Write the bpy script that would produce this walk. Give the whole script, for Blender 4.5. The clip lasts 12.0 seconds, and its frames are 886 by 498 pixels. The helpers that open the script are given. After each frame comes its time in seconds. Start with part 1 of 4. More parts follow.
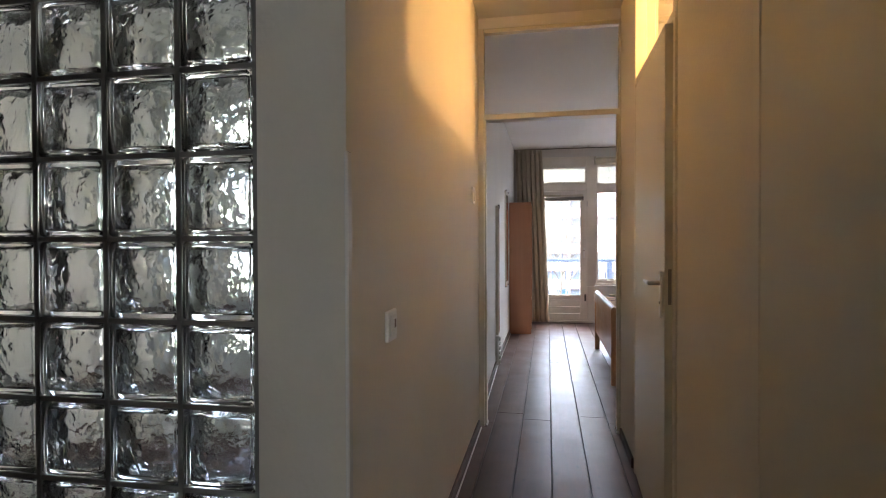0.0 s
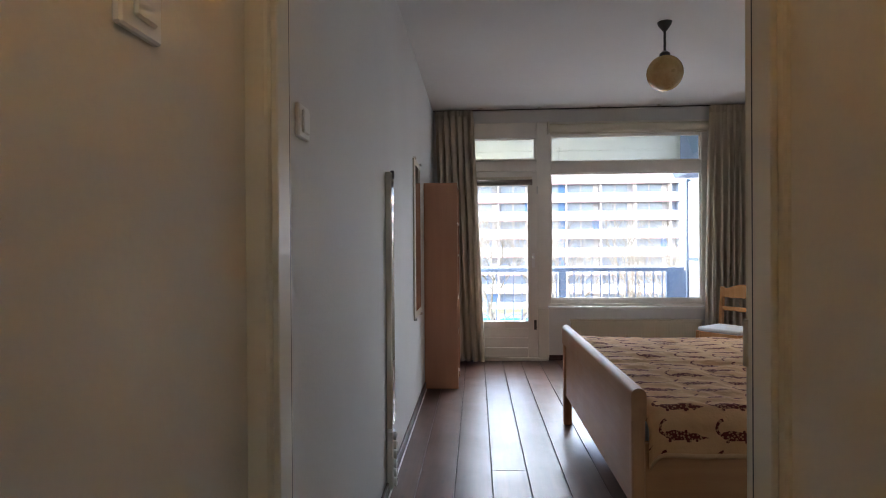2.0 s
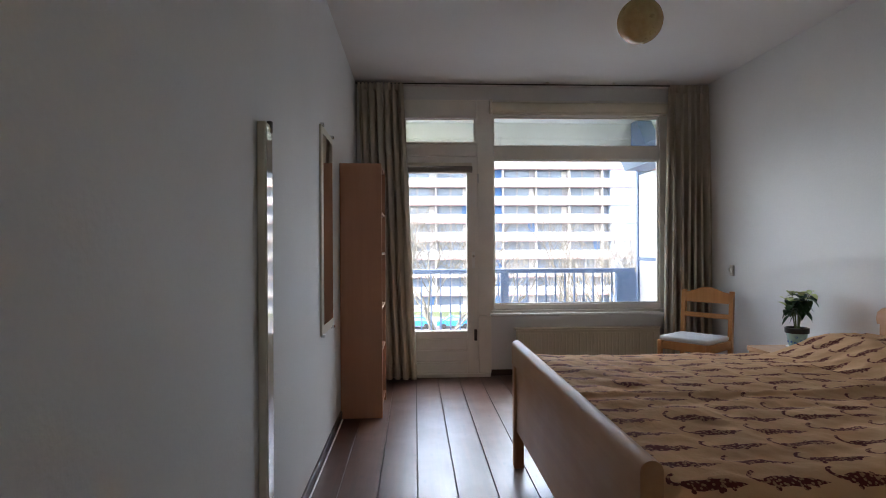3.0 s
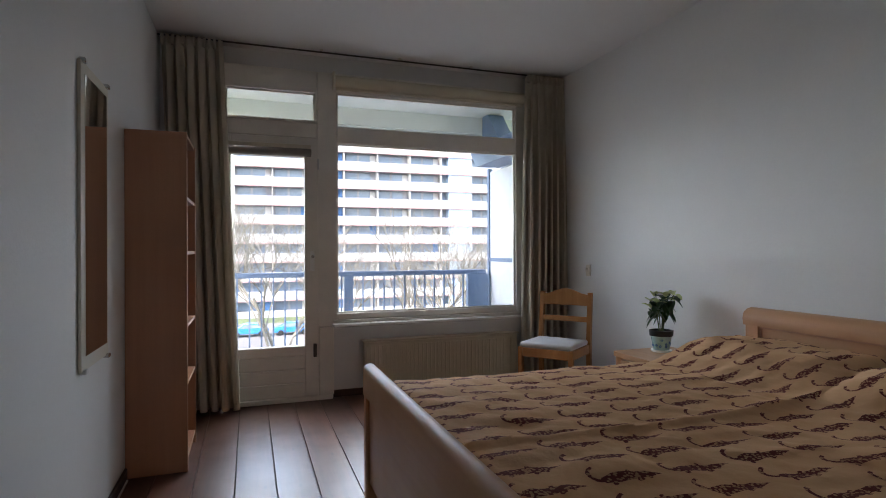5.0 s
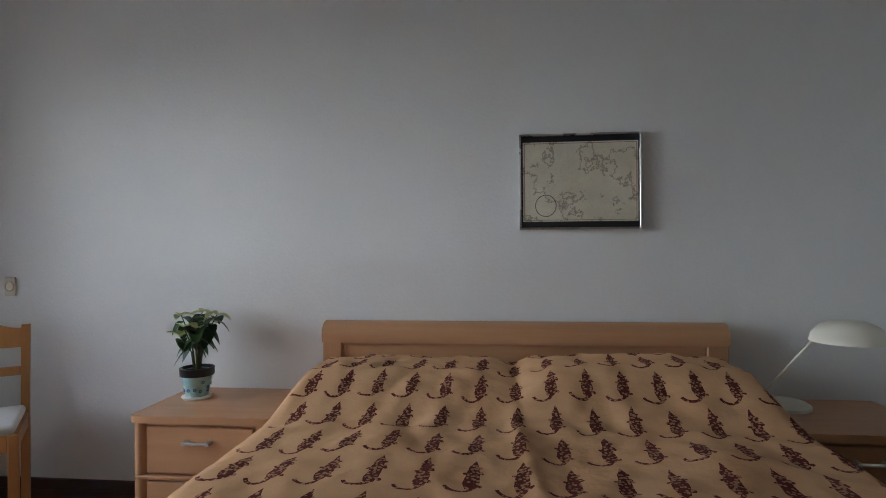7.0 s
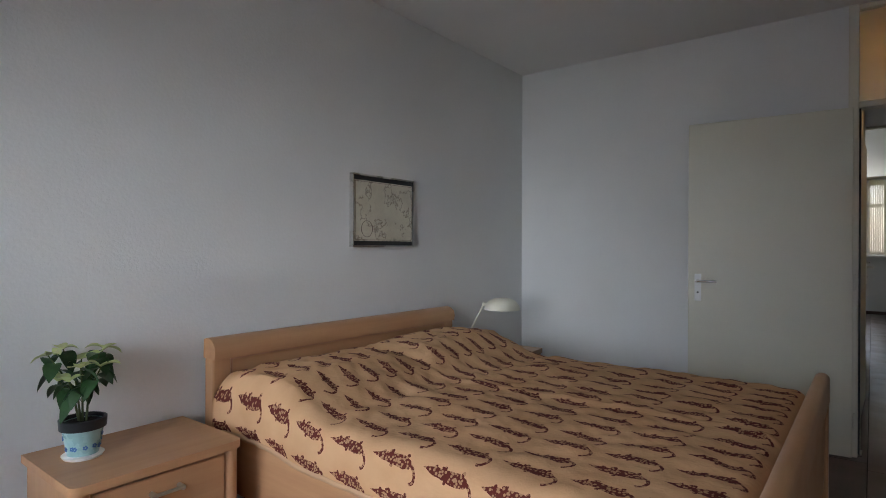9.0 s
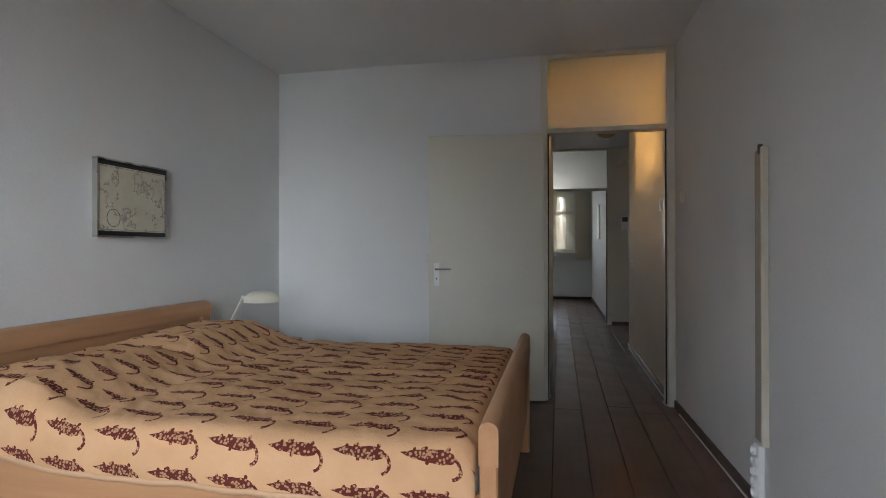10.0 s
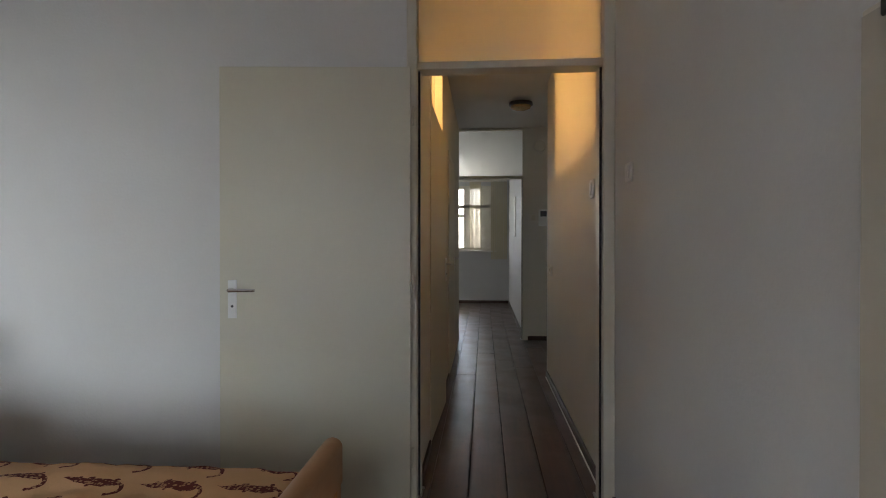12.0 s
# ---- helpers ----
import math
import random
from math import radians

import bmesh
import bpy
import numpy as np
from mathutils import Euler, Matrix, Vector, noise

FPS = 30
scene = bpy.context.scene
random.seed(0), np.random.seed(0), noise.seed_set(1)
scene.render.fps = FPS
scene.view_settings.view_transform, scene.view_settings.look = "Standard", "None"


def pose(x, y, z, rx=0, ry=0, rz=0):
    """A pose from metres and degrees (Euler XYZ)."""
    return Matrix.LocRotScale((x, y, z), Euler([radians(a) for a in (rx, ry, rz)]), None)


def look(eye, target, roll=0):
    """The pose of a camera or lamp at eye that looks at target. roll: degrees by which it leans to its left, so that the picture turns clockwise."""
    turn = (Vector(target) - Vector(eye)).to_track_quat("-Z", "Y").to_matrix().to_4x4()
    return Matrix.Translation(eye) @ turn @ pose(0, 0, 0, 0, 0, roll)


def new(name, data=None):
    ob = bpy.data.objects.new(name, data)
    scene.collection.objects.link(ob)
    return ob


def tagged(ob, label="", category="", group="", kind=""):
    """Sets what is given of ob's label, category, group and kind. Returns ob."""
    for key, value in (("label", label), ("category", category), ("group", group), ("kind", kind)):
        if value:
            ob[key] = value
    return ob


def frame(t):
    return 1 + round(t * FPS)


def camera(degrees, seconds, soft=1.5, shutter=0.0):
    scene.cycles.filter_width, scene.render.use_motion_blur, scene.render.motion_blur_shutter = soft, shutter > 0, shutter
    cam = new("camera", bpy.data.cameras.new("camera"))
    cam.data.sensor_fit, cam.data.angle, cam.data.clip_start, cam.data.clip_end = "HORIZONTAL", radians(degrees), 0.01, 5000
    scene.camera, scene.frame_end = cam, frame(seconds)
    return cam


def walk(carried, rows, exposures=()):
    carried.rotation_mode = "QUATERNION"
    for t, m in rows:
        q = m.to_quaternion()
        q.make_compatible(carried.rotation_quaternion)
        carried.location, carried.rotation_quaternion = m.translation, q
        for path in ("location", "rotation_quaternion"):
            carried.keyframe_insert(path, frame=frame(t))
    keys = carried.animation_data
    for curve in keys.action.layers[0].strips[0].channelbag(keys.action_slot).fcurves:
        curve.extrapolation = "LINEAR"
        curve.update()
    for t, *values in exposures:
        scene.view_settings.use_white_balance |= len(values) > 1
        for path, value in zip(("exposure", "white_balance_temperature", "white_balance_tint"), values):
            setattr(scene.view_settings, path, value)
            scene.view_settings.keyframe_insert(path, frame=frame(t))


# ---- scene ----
cam = camera(77.3, 12.0, soft=0.95)
PATH = [
    (0, (0.397, -3.765, 1.223), (0.027, -1.799, 1.198), -0.2),
    (0.5, (0.381, -3.042, 1.221), (0.095, -1.062, 1.201), -0.1),
    (0.8, (0.401, -2.637, 1.233), (0.172, -0.65, 1.211), -0.7),
    (1, (0.389, -2.338, 1.226), (0.175, -0.349, 1.204), -0.3),
    (1.5, (0.446, -1.643, 1.252), (0.247, 0.347, 1.23), -0.7),
    (2, (0.345, -1.045, 1.209), (0.225, 0.951, 1.199), -0.4),
    (2.5, (0.353, -0.555, 1.204), (0.308, 1.444, 1.192), -0.4),
    (3, (0.408, -0.170, 1.16), (0.512, 1.828, 1.158), -0.3),
    (3.5, (0.449, 0.089, 1.157), (0.864, 2.046, 1.167), -0.2),
    (5.5, (0.524, 0.771, 1.12), (1.399, 2.57, 1.114), -0.3),
    (6, (0.603, 1.146, 1.114), (2.029, 2.547, 1.109), -0.2),
    (6.5, (0.6, 1.515, 1.124), (2.435, 2.308, 1.123), -0.3),
    (8.5, (0.81, 3.655, 1.174), (2.413, 2.458, 1.172), 0.0),
    (9, (0.781, 4.015, 1.21), (2.006, 2.435, 1.205), 0.2),
    (9.5, (0.817, 4.185, 1.182), (1.531, 2.317, 1.186), 0.1),
    (10, (0.761, 4.285, 1.142), (1.171, 2.328, 1.147), -0.1),
    (10.5, (0.758, 4.304, 1.142), (1.026, 2.322, 1.146), -0.1),
    (11, (0.727, 4.17, 1.125), (0.965, 2.184, 1.134), -0.2),
    (11.5, (0.598, 3.482, 1.173), (0.816, 1.494, 1.17), -0.4),
    (12, (0.532, 2.594, 1.202), (0.68, 0.6, 1.19), -0.0),
]
EXPOSURES = [(0.0, 4.42, 6800, 16), (1.2, 4.1, 6600, 13), (2.5, 3.74, 6600, 13), (3.5, 3.3, 6600, 13), (5.5, 3.12, 6600, 12), (6.0, 3.17, 6600, 12),
             (6.5, 3.38, 6600, 12), (8.5, 3.22, 6600, 14), (9.5, 3.4, 6700, 13), (10.5, 3.6, 6700, 12), (12.0, 3.74, 7000, 13)]
walk(cam, [(t, look(eye, target, roll)) for t, eye, target, roll in PATH], EXPOSURES)

# ---- world, sun, exposure ----
world = bpy.data.worlds.new("sky")
scene.world = world
world.use_nodes = True
wn = world.node_tree
sky = wn.nodes.new("ShaderNodeTexSky")
sky.sky_type, sky.sun_disc = "NISHITA", False
sky.sun_elevation, sky.sun_rotation = radians(50), radians(242)
sky.air_density, sky.dust_density, sky.ozone_density = 1.0, 3.0, 1.0
wn.nodes["Background"].inputs["Strength"].default_value = 0.15
wn.links.new(sky.outputs[0], wn.nodes["Background"].inputs["Color"])

sun = new("sun", bpy.data.lights.new("sun", "SUN"))
sun.data.energy, sun.data.angle, sun.data.color = 0.5, radians(10), (1.0, 0.97, 0.93)
sun.matrix_world = look((-26, -14, 35), (0, 0, 0))

# added area lamps outside the window stand in for the sky's light
glow = new("window_light", bpy.data.lights.new("window_light", "AREA"))
glow.data.shape, glow.data.size, glow.data.size_y = "RECTANGLE", 1.5, 1.3
glow.data.energy, glow.data.color, glow.data.spread = 0.54, (0.78, 0.89, 1.0), radians(47)
glow.matrix_world = look((1.70, 5.55, 1.45), (2.95, 1.35, 0.80))
low = new("window_light_low", bpy.data.lights.new("window_light_low", "AREA"))
low.data.shape, low.data.size, low.data.size_y = "RECTANGLE", 1.7, 1.2
low.data.energy, low.data.color, low.data.spread = 2.1, (0.86, 0.93, 1.0), radians(74)
low.matrix_world = look((1.12, 5.15, 1.52), (1.02, 4.15, 0.30))
# extra narrow lamp, added to brighten the west wall
side = new("window_light_side", bpy.data.lights.new("window_light_side", "AREA"))
side.data.shape, side.data.size, side.data.size_y = "RECTANGLE", 0.9, 1.1
side.data.energy, side.data.color, side.data.spread = 0.07, (0.78, 0.89, 1.0), radians(30)
side.matrix_world = look((2.15, 5.35, 1.45), (-0.10, 2.70, 0.90))
front = new("front_window_light", bpy.data.lights.new("front_window_light", "AREA"))
front.data.shape, front.data.size, front.data.size_y = "RECTANGLE", 2.2, 1.7
front.data.energy, front.data.color = 2.9, (0.92, 0.96, 1.0)
front.matrix_world = look((1.2, -9.4, 1.8), (1.2, 0, 1.6))
# lamp added at the unseen kitchen window to brighten the glass blocks
back = new("kitchen_window_light", bpy.data.lights.new("kitchen_window_light", "AREA"))
back.data.shape, back.data.size, back.data.size_y = "RECTANGLE", 1.0, 1.0
back.data.energy, back.data.color = 0.10, (0.92, 0.96, 1.0)
back.matrix_world = look((-0.97, -0.08, 1.38), (-0.97, -3, 1.38))


# ---- materials ----
def ramp(nt, fac, stops):
    n = nt.nodes.new("ShaderNodeValToRGB")
    e = n.color_ramp.elements
    while len(e) < len(stops):
        e.new(0.5)
    for k, (p, c) in zip(e, stops):
        k.position, k.color = p, (*c, 1)
    nt.links.new(fac, n.inputs[0])
    return n.outputs[0]


def tex_noise(nt, vec, scale, detail=4.0, rough=0.55):
    n = nt.nodes.new("ShaderNodeTexNoise")
    n.inputs["Scale"].default_value, n.inputs["Detail"].default_value, n.inputs["Roughness"].default_value = scale, detail, rough
    if vec is not None:
        nt.links.new(vec, n.inputs["Vector"])
    return n.outputs[0]


def math_node(nt, op, a, b=None, c=None):
    n = nt.nodes.new("ShaderNodeMath")
    n.operation = op
    for i, v in enumerate((a, b, c)):
        if v is None:
            continue
        if isinstance(v, (int, float)):
            n.inputs[i].default_value = v
        else:
            nt.links.new(v, n.inputs[i])
    return n.outputs[0]


def mix_col(nt, fac, a, b, mode="MIX"):
    n = nt.nodes.new("ShaderNodeMix")
    n.data_type, n.blend_type = "RGBA", mode
    for s, v in ((n.inputs[0], fac), (n.inputs[6], a), (n.inputs[7], b)):
        if isinstance(v, (int, float)):
            s.default_value = v
        elif isinstance(v, tuple):
            s.default_value = (*v, 1)
        else:
            nt.links.new(v, s)
    return n.outputs[2]


def blank(name):
    m = bpy.data.materials.new(name)
    m.use_nodes = True
    nt = m.node_tree
    return m, nt, nt.nodes["Principled BSDF"]


def bump(nt, bsdf, height, strength, dist):
    n = nt.nodes.new("ShaderNodeBump")
    n.inputs["Strength"].default_value, n.inputs["Distance"].default_value = strength, dist
    nt.links.new(height, n.inputs["Height"])
    nt.links.new(n.outputs[0], bsdf.inputs["Normal"])


def objvec(nt, scale=(1, 1, 1), spin=False):
    tc = nt.nodes.new("ShaderNodeTexCoord")
    mp = nt.nodes.new("ShaderNodeMapping")
    mp.inputs["Scale"].default_value = scale
    nt.links.new(tc.outputs["Object"], mp.inputs[0])
    if spin:
        oi = nt.nodes.new("ShaderNodeObjectInfo")
        v = nt.nodes.new("ShaderNodeCombineXYZ")
        for i, k in enumerate((37.0, 91.0, 13.0)):
            nt.links.new(math_node(nt, "MULTIPLY", oi.outputs["Random"], k), v.inputs[i])
        nt.links.new(v.outputs[0], mp.inputs["Location"])
    return mp.outputs[0]


def plain(name, col, rough=0.6, metal=0.0, var=0.08, big=1.5, small=60.0, relief=0.15, dist=0.001, coat=0.0):
    """Colour with broad blotches and fine grain, and a fine relief."""
    m, nt, b = blank(name)
    v = objvec(nt)
    n1, n2 = tex_noise(nt, v, big, 5), tex_noise(nt, v, small, 3)
    lo, hi = tuple(c * (1 - var) for c in col), tuple(min(1, c * (1 + var)) for c in col)
    c1 = ramp(nt, n1, ((0.3, lo), (0.7, hi)))
    c2 = ramp(nt, n2, ((0.3, (1 - var / 2,) * 3), (0.7, (1,) * 3)))
    nt.links.new(mix_col(nt, 1.0, c1, c2, "MULTIPLY"), b.inputs["Base Color"])
    r = ramp(nt, n1, ((0.3, (max(0, rough - 0.06),) * 3), (0.7, (min(1, rough + 0.06),) * 3)))
    nt.links.new(r, b.inputs["Roughness"])
    b.inputs["Metallic"].default_value = metal
    b.inputs["Coat Weight"].default_value = coat
    if relief:
        bump(nt, b, n2, relief, dist)
    return m


def wood(name, dark, light, axis="y", rough=0.35, grain=30.0, spin=False, knots=False, coat=0.0):
    """Grain stretched along an axis, with slow bands of tone, and knots where asked."""
    m, nt, b = blank(name)
    s = {"x": (0.06, 1, 1), "y": (1, 0.06, 1), "z": (1, 1, 0.06)}[axis]
    v = objvec(nt, s, spin)
    n1, n2 = tex_noise(nt, v, grain, 6, 0.65), tex_noise(nt, v, grain / 7, 3)
    col = ramp(nt, math_node(nt, "ADD", math_node(nt, "MULTIPLY", n1, 0.5), math_node(nt, "MULTIPLY", n2, 0.5)), ((0.34, dark), (0.66, light)))
    if spin:
        oi = nt.nodes.new("ShaderNodeObjectInfo")
        tone = ramp(nt, oi.outputs["Random"], ((0.0, (0.72,) * 3), (1.0, (1.12, 1.08, 1.02))))
        col = mix_col(nt, 1.0, col, tone, "MULTIPLY")
    if knots:
        vo = nt.nodes.new("ShaderNodeTexVoronoi")
        vo.voronoi_dimensions = "2D"
        vo.inputs["Scale"].default_value = 1.0
        nt.links.new(objvec(nt, (6.5, 2.6, 1.0), spin), vo.inputs["Vector"])
        k = ramp(nt, vo.outputs["Distance"], ((0.015, (1,) * 3), (0.075, (0,) * 3)))
        col = mix_col(nt, math_node(nt, "MULTIPLY", k, 0.6), col, tuple(c * 0.45 for c in dark))
    nt.links.new(col, b.inputs["Base Color"])
    big = tex_noise(nt, objvec(nt), 3.0, 4)
    nt.links.new(ramp(nt, big, ((0.3, (max(0.05, rough - 0.07),) * 3), (0.7, (rough + 0.08,) * 3))), b.inputs["Roughness"])
    b.inputs["Coat Weight"].default_value = coat
    bump(nt, b, n1, 0.12, 0.001)
    return m


def linen(name, col, through_light=0.35):
    """Woven cloth that lets part of the daylight through."""
    m = plain(name, col, 0.9, var=0.08, big=3, small=260, relief=0.5, dist=0.002)
    nt = m.node_tree
    b = nt.nodes["Principled BSDF"]
    tr, mx = nt.nodes.new("ShaderNodeBsdfTranslucent"), nt.nodes.new("ShaderNodeMixShader")
    tr.inputs["Color"].default_value = (*col, 1)
    mx.inputs[0].default_value = through_light
    nt.links.new(b.outputs[0], mx.inputs[1])
    nt.links.new(tr.outputs[0], mx.inputs[2])
    nt.links.new(mx.outputs[0], nt.nodes["Material Output"].inputs["Surface"])
    return m


def glassy(name, col=(1, 1, 1), rough=0.0, ior=1.45):
    m, nt, b = blank(name)
    b.inputs["Base Color"].default_value = (*col, 1)
    b.inputs["Roughness"].default_value, b.inputs["IOR"].default_value = rough, ior
    b.inputs["Transmission Weight"].default_value = 1.0
    return m


M_WALL = plain("white_wall_paint", (0.74, 0.735, 0.715), 0.72, var=0.04, big=1.1, small=75, relief=0.55, dist=0.0022)
M_CEIL = plain("white_ceiling_paint", (0.78, 0.77, 0.75), 0.85, var=0.03, big=0.8, small=120, relief=0.2)
M_HALL = plain("cream_wall_paint", (0.74, 0.70, 0.62), 0.7, var=0.04, big=1.2, small=75, relief=0.5, dist=0.0022)
M_TRIM = plain("cream_gloss_paint", (0.72, 0.68, 0.58), 0.35, var=0.05, big=3, small=80, relief=0.1)
M_DOOR = plain("off_white_door_paint", (0.69, 0.66, 0.54), 0.40, var=0.03, big=2, small=90, relief=0.06)
M_FRAME = plain("white_window_paint", (0.81, 0.78, 0.71), 0.4, var=0.06, big=4, small=70, relief=0.12)
M_SILL = plain("white_sill", (0.78, 0.77, 0.74), 0.3, var=0.04, big=3, small=60, relief=0.05)
M_RAD = plain("cream_radiator_enamel", (0.66, 0.60, 0.47), 0.4, var=0.05, big=3, small=60, relief=0.06)
M_FLOOR = wood("dark_stained_pine", (0.042, 0.014, 0.008), (0.125, 0.046, 0.025), "y", 0.352, 26.0, spin=True, knots=True)
M_FLOOR.node_tree.nodes["Principled BSDF"].inputs["Specular IOR Level"].default_value = 1.0
M_GAP = plain("dark_floor_gap", (0.02, 0.012, 0.009), 0.8, var=0.2)
M_SKIRT = plain("dark_brown_skirting", (0.06, 0.028, 0.02), 0.4, var=0.2, big=5, small=60)
M_BEECH = wood("beech_veneer", (0.45, 0.222, 0.105), (0.57, 0.315, 0.160), "y", 0.38, 22.0)
M_BEECHX = wood("beech_veneer_lengthways", (0.45, 0.222, 0.105), (0.57, 0.315, 0.160), "x", 0.38, 22.0)
M_BEECHZ = wood("beech_veneer_upright", (0.43, 0.212, 0.100), (0.55, 0.300, 0.152), "z", 0.38, 22.0)
M_SHELF = wood("red_brown_shelf_veneer", (0.40, 0.185, 0.105), (0.50, 0.255, 0.150), "z", 0.45, 18.0)
M_EDGE = plain("pale_shelf_edge", (0.62, 0.42, 0.29), 0.5, var=0.06)
M_PINE = wood("honey_pine", (0.42, 0.18, 0.055), (0.58, 0.29, 0.11), "z", 0.35, 24.0)
M_HEM = plain("sand_cotton_hem", (0.58, 0.36, 0.21), 0.9, var=0.06, small=300)
M_CUSH = plain("white_seat_fabric", (0.70, 0.71, 0.72), 0.9, var=0.05, big=6, small=300, relief=0.4)
M_CURT = linen("taupe_linen", (0.60, 0.535, 0.435), 0.24)
M_SLATS = linen("cream_slat_fabric", (0.66, 0.61, 0.49), 0.4)
M_BLIND = plain("cream_blind_fabric", (0.66, 0.60, 0.47), 0.85, var=0.05, big=4, small=200, relief=0.3)
M_TAUPE = plain("grey_taupe_blind", (0.25, 0.22, 0.19), 0.85, var=0.06, big=4, small=200)
M_METAL = plain("brushed_steel", (0.62, 0.61, 0.59), 0.28, metal=1.0, var=0.05)
M_DARKM = plain("dark_metal", (0.09, 0.085, 0.08), 0.4, metal=0.8, var=0.1)
M_PLAST = plain("white_plastic", (0.86, 0.86, 0.83), 0.35, var=0.02, relief=0.0)
M_CREAMP = plain("cream_plastic", (0.66, 0.61, 0.50), 0.4, var=0.03, relief=0.0)
M_BLACK = plain("black_plastic", (0.015, 0.015, 0.016), 0.4, var=0.1)
M_MIRROR = plain("mirror_silver", (0.86, 0.87, 0.86), 0.02, metal=1.0, var=0.0, relief=0.0)
M_CREAMG = plain("glossy_cream_board", (0.62, 0.57, 0.47), 0.08, var=0.03, relief=0.0, coat=1.0)
M_GLASS = glassy("window_glass")
M_FROST = glassy("frosted_glass", (0.97, 0.97, 0.95), 0.42)
M_POTG = plain("pale_teal_glaze", (0.33, 0.52, 0.50), 0.3, var=0.12, big=14, small=60)
M_POTB = plain("blue_flower_paint", (0.05, 0.16, 0.40), 0.4, var=0.2)
M_SOIL = plain("dark_soil", (0.02, 0.014, 0.01), 0.95, var=0.3, big=30, small=160, relief=0.8, dist=0.004)
M_LEAF = plain("dark_green_leaf", (0.025, 0.075, 0.022), 0.4, var=0.3, big=20, small=120)
M_LEAFP = plain("pale_cream_leaf", (0.52, 0.58, 0.25), 0.5, var=0.2, big=20, small=120)
M_STEM = plain("plant_stem", (0.09, 0.12, 0.04), 0.6, var=0.2)
M_LAMPW = plain("ivory_lamp_enamel", (0.74, 0.70, 0.58), 0.35, var=0.03)
M_CABLE = plain("white_cable", (0.75, 0.74, 0.72), 0.4, var=0.03)


def marbled():
    m, nt, b = blank("marbled_amber_glass")
    n = tex_noise(nt, objvec(nt), 16, 5, 0.6)
    nt.links.new(ramp(nt, n, ((0.35, (0.46, 0.31, 0.12)), (0.6, (0.56, 0.40, 0.17)), (0.72, (0.30, 0.18, 0.06)))), b.inputs["Base Color"])
    b.inputs["Roughness"].default_value = 0.15
    b.inputs["Subsurface Weight"].default_value = 0.2
    return m


def block_glass(name, rough, wave):
    m, nt, b = blank(name)
    b.inputs["Base Color"].default_value = (0.93, 0.96, 0.94, 1)
    b.inputs["Roughness"].default_value, b.inputs["IOR"].default_value = rough, 1.5
    b.inputs["Transmission Weight"].default_value = 1.0
    if wave:
        bump(nt, b, tex_noise(nt, objvec(nt, spin=True), 30, 2.0, 0.5), wave, 0.014)
    return m


def spread_cloth():
    """Sand-coloured cotton printed with rows of dark spotted animals with curled tails."""
    m, nt, b = blank("printed_bedspread_cotton")
    uv = nt.nodes.new("ShaderNodeUVMap")
    sep = nt.nodes.new("ShaderNodeSeparateXYZ")
    wob = tex_noise(nt, uv.outputs[0], 30, 2)
    nt.links.new(uv.outputs[0], sep.inputs[0])
    cu, cv = 0.206, 0.117
    ucol = math_node(nt, "ADD", math_node(nt, "DIVIDE", math_node(nt, "SUBTRACT", sep.outputs[0], 1.32), cu), 10.5)
    vrow = math_node(nt, "ADD", math_node(nt, "DIVIDE", math_node(nt, "SUBTRACT", sep.outputs[1], 1.38), cv), 20.5)
    px = math_node(nt, "SUBTRACT", math_node(nt, "FRACT", ucol), 0.5)
    py = math_node(nt, "SUBTRACT", math_node(nt, "FRACT", vrow), 0.5)
    jitter = math_node(nt, "MULTIPLY", math_node(nt, "SUBTRACT", wob, 0.5), 0.007)
    lx, ly = math_node(nt, "MULTIPLY", px, cu), math_node(nt, "ADD", math_node(nt, "MULTIPLY", py, cv), jitter)

    def dot(cx, cy, r):
        a, c = math_node(nt, "SUBTRACT", lx, cx), math_node(nt, "SUBTRACT", ly, cy)
        d = math_node(nt, "SQRT", math_node(nt, "ADD", math_node(nt, "MULTIPLY", a, a), math_node(nt, "MULTIPLY", c, c)))
        return d if r is None else math_node(nt, "LESS_THAN", d, r)
    # the body narrows from the rump (low x) over the neck to the snout
    g = lambda w: (w / 0.02,) * 3
    along = math_node(nt, "DIVIDE", math_node(nt, "ADD", lx, 0.07), 0.17)
    prof = ramp(nt, along, ((0.0, g(0.0)), (0.05, g(0.012)), (0.22, g(0.0195)), (0.45, g(0.0165)), (0.60, g(0.0125)), (0.72, g(0.0130)), (0.84, g(0.006)), (0.97, g(0.0))))
    centre = math_node(nt, "SUBTRACT", -0.012, math_node(nt, "MULTIPLY", lx, 0.06))
    mask = math_node(nt, "LESS_THAN", math_node(nt, "ABSOLUTE", math_node(nt, "SUBTRACT", ly, centre)), math_node(nt, "MULTIPLY", prof, 0.02))
    # paws and ears along the back edge, one tuft below the chin
    for cx, cy, r in ((-0.046, -0.031, 0.0065), (0.020, -0.032, 0.0060), (0.028, -0.030, 0.0050), (0.052, -0.0285, 0.0050), (0.012, 0.006, 0.0055)):
        mask = math_node(nt, "MAXIMUM", mask, dot(cx, cy, r))
    # the tail curls round from the rump
    arc = math_node(nt, "LESS_THAN", math_node(nt, "ABSOLUTE", math_node(nt, "SUBTRACT", dot(-0.054, 0.019, None), 0.030)), 0.0052)
    arc = math_node(nt, "MULTIPLY", arc, math_node(nt, "LESS_THAN", lx, math_node(nt, "SUBTRACT", -0.040, math_node(nt, "MULTIPLY", ly, 0.40))))
    mask = math_node(nt, "MAXIMUM", mask, arc)
    vo = nt.nodes.new("ShaderNodeTexVoronoi")
    vo.inputs["Scale"].default_value = 105
    nt.links.new(uv.outputs[0], vo.inputs["Vector"])
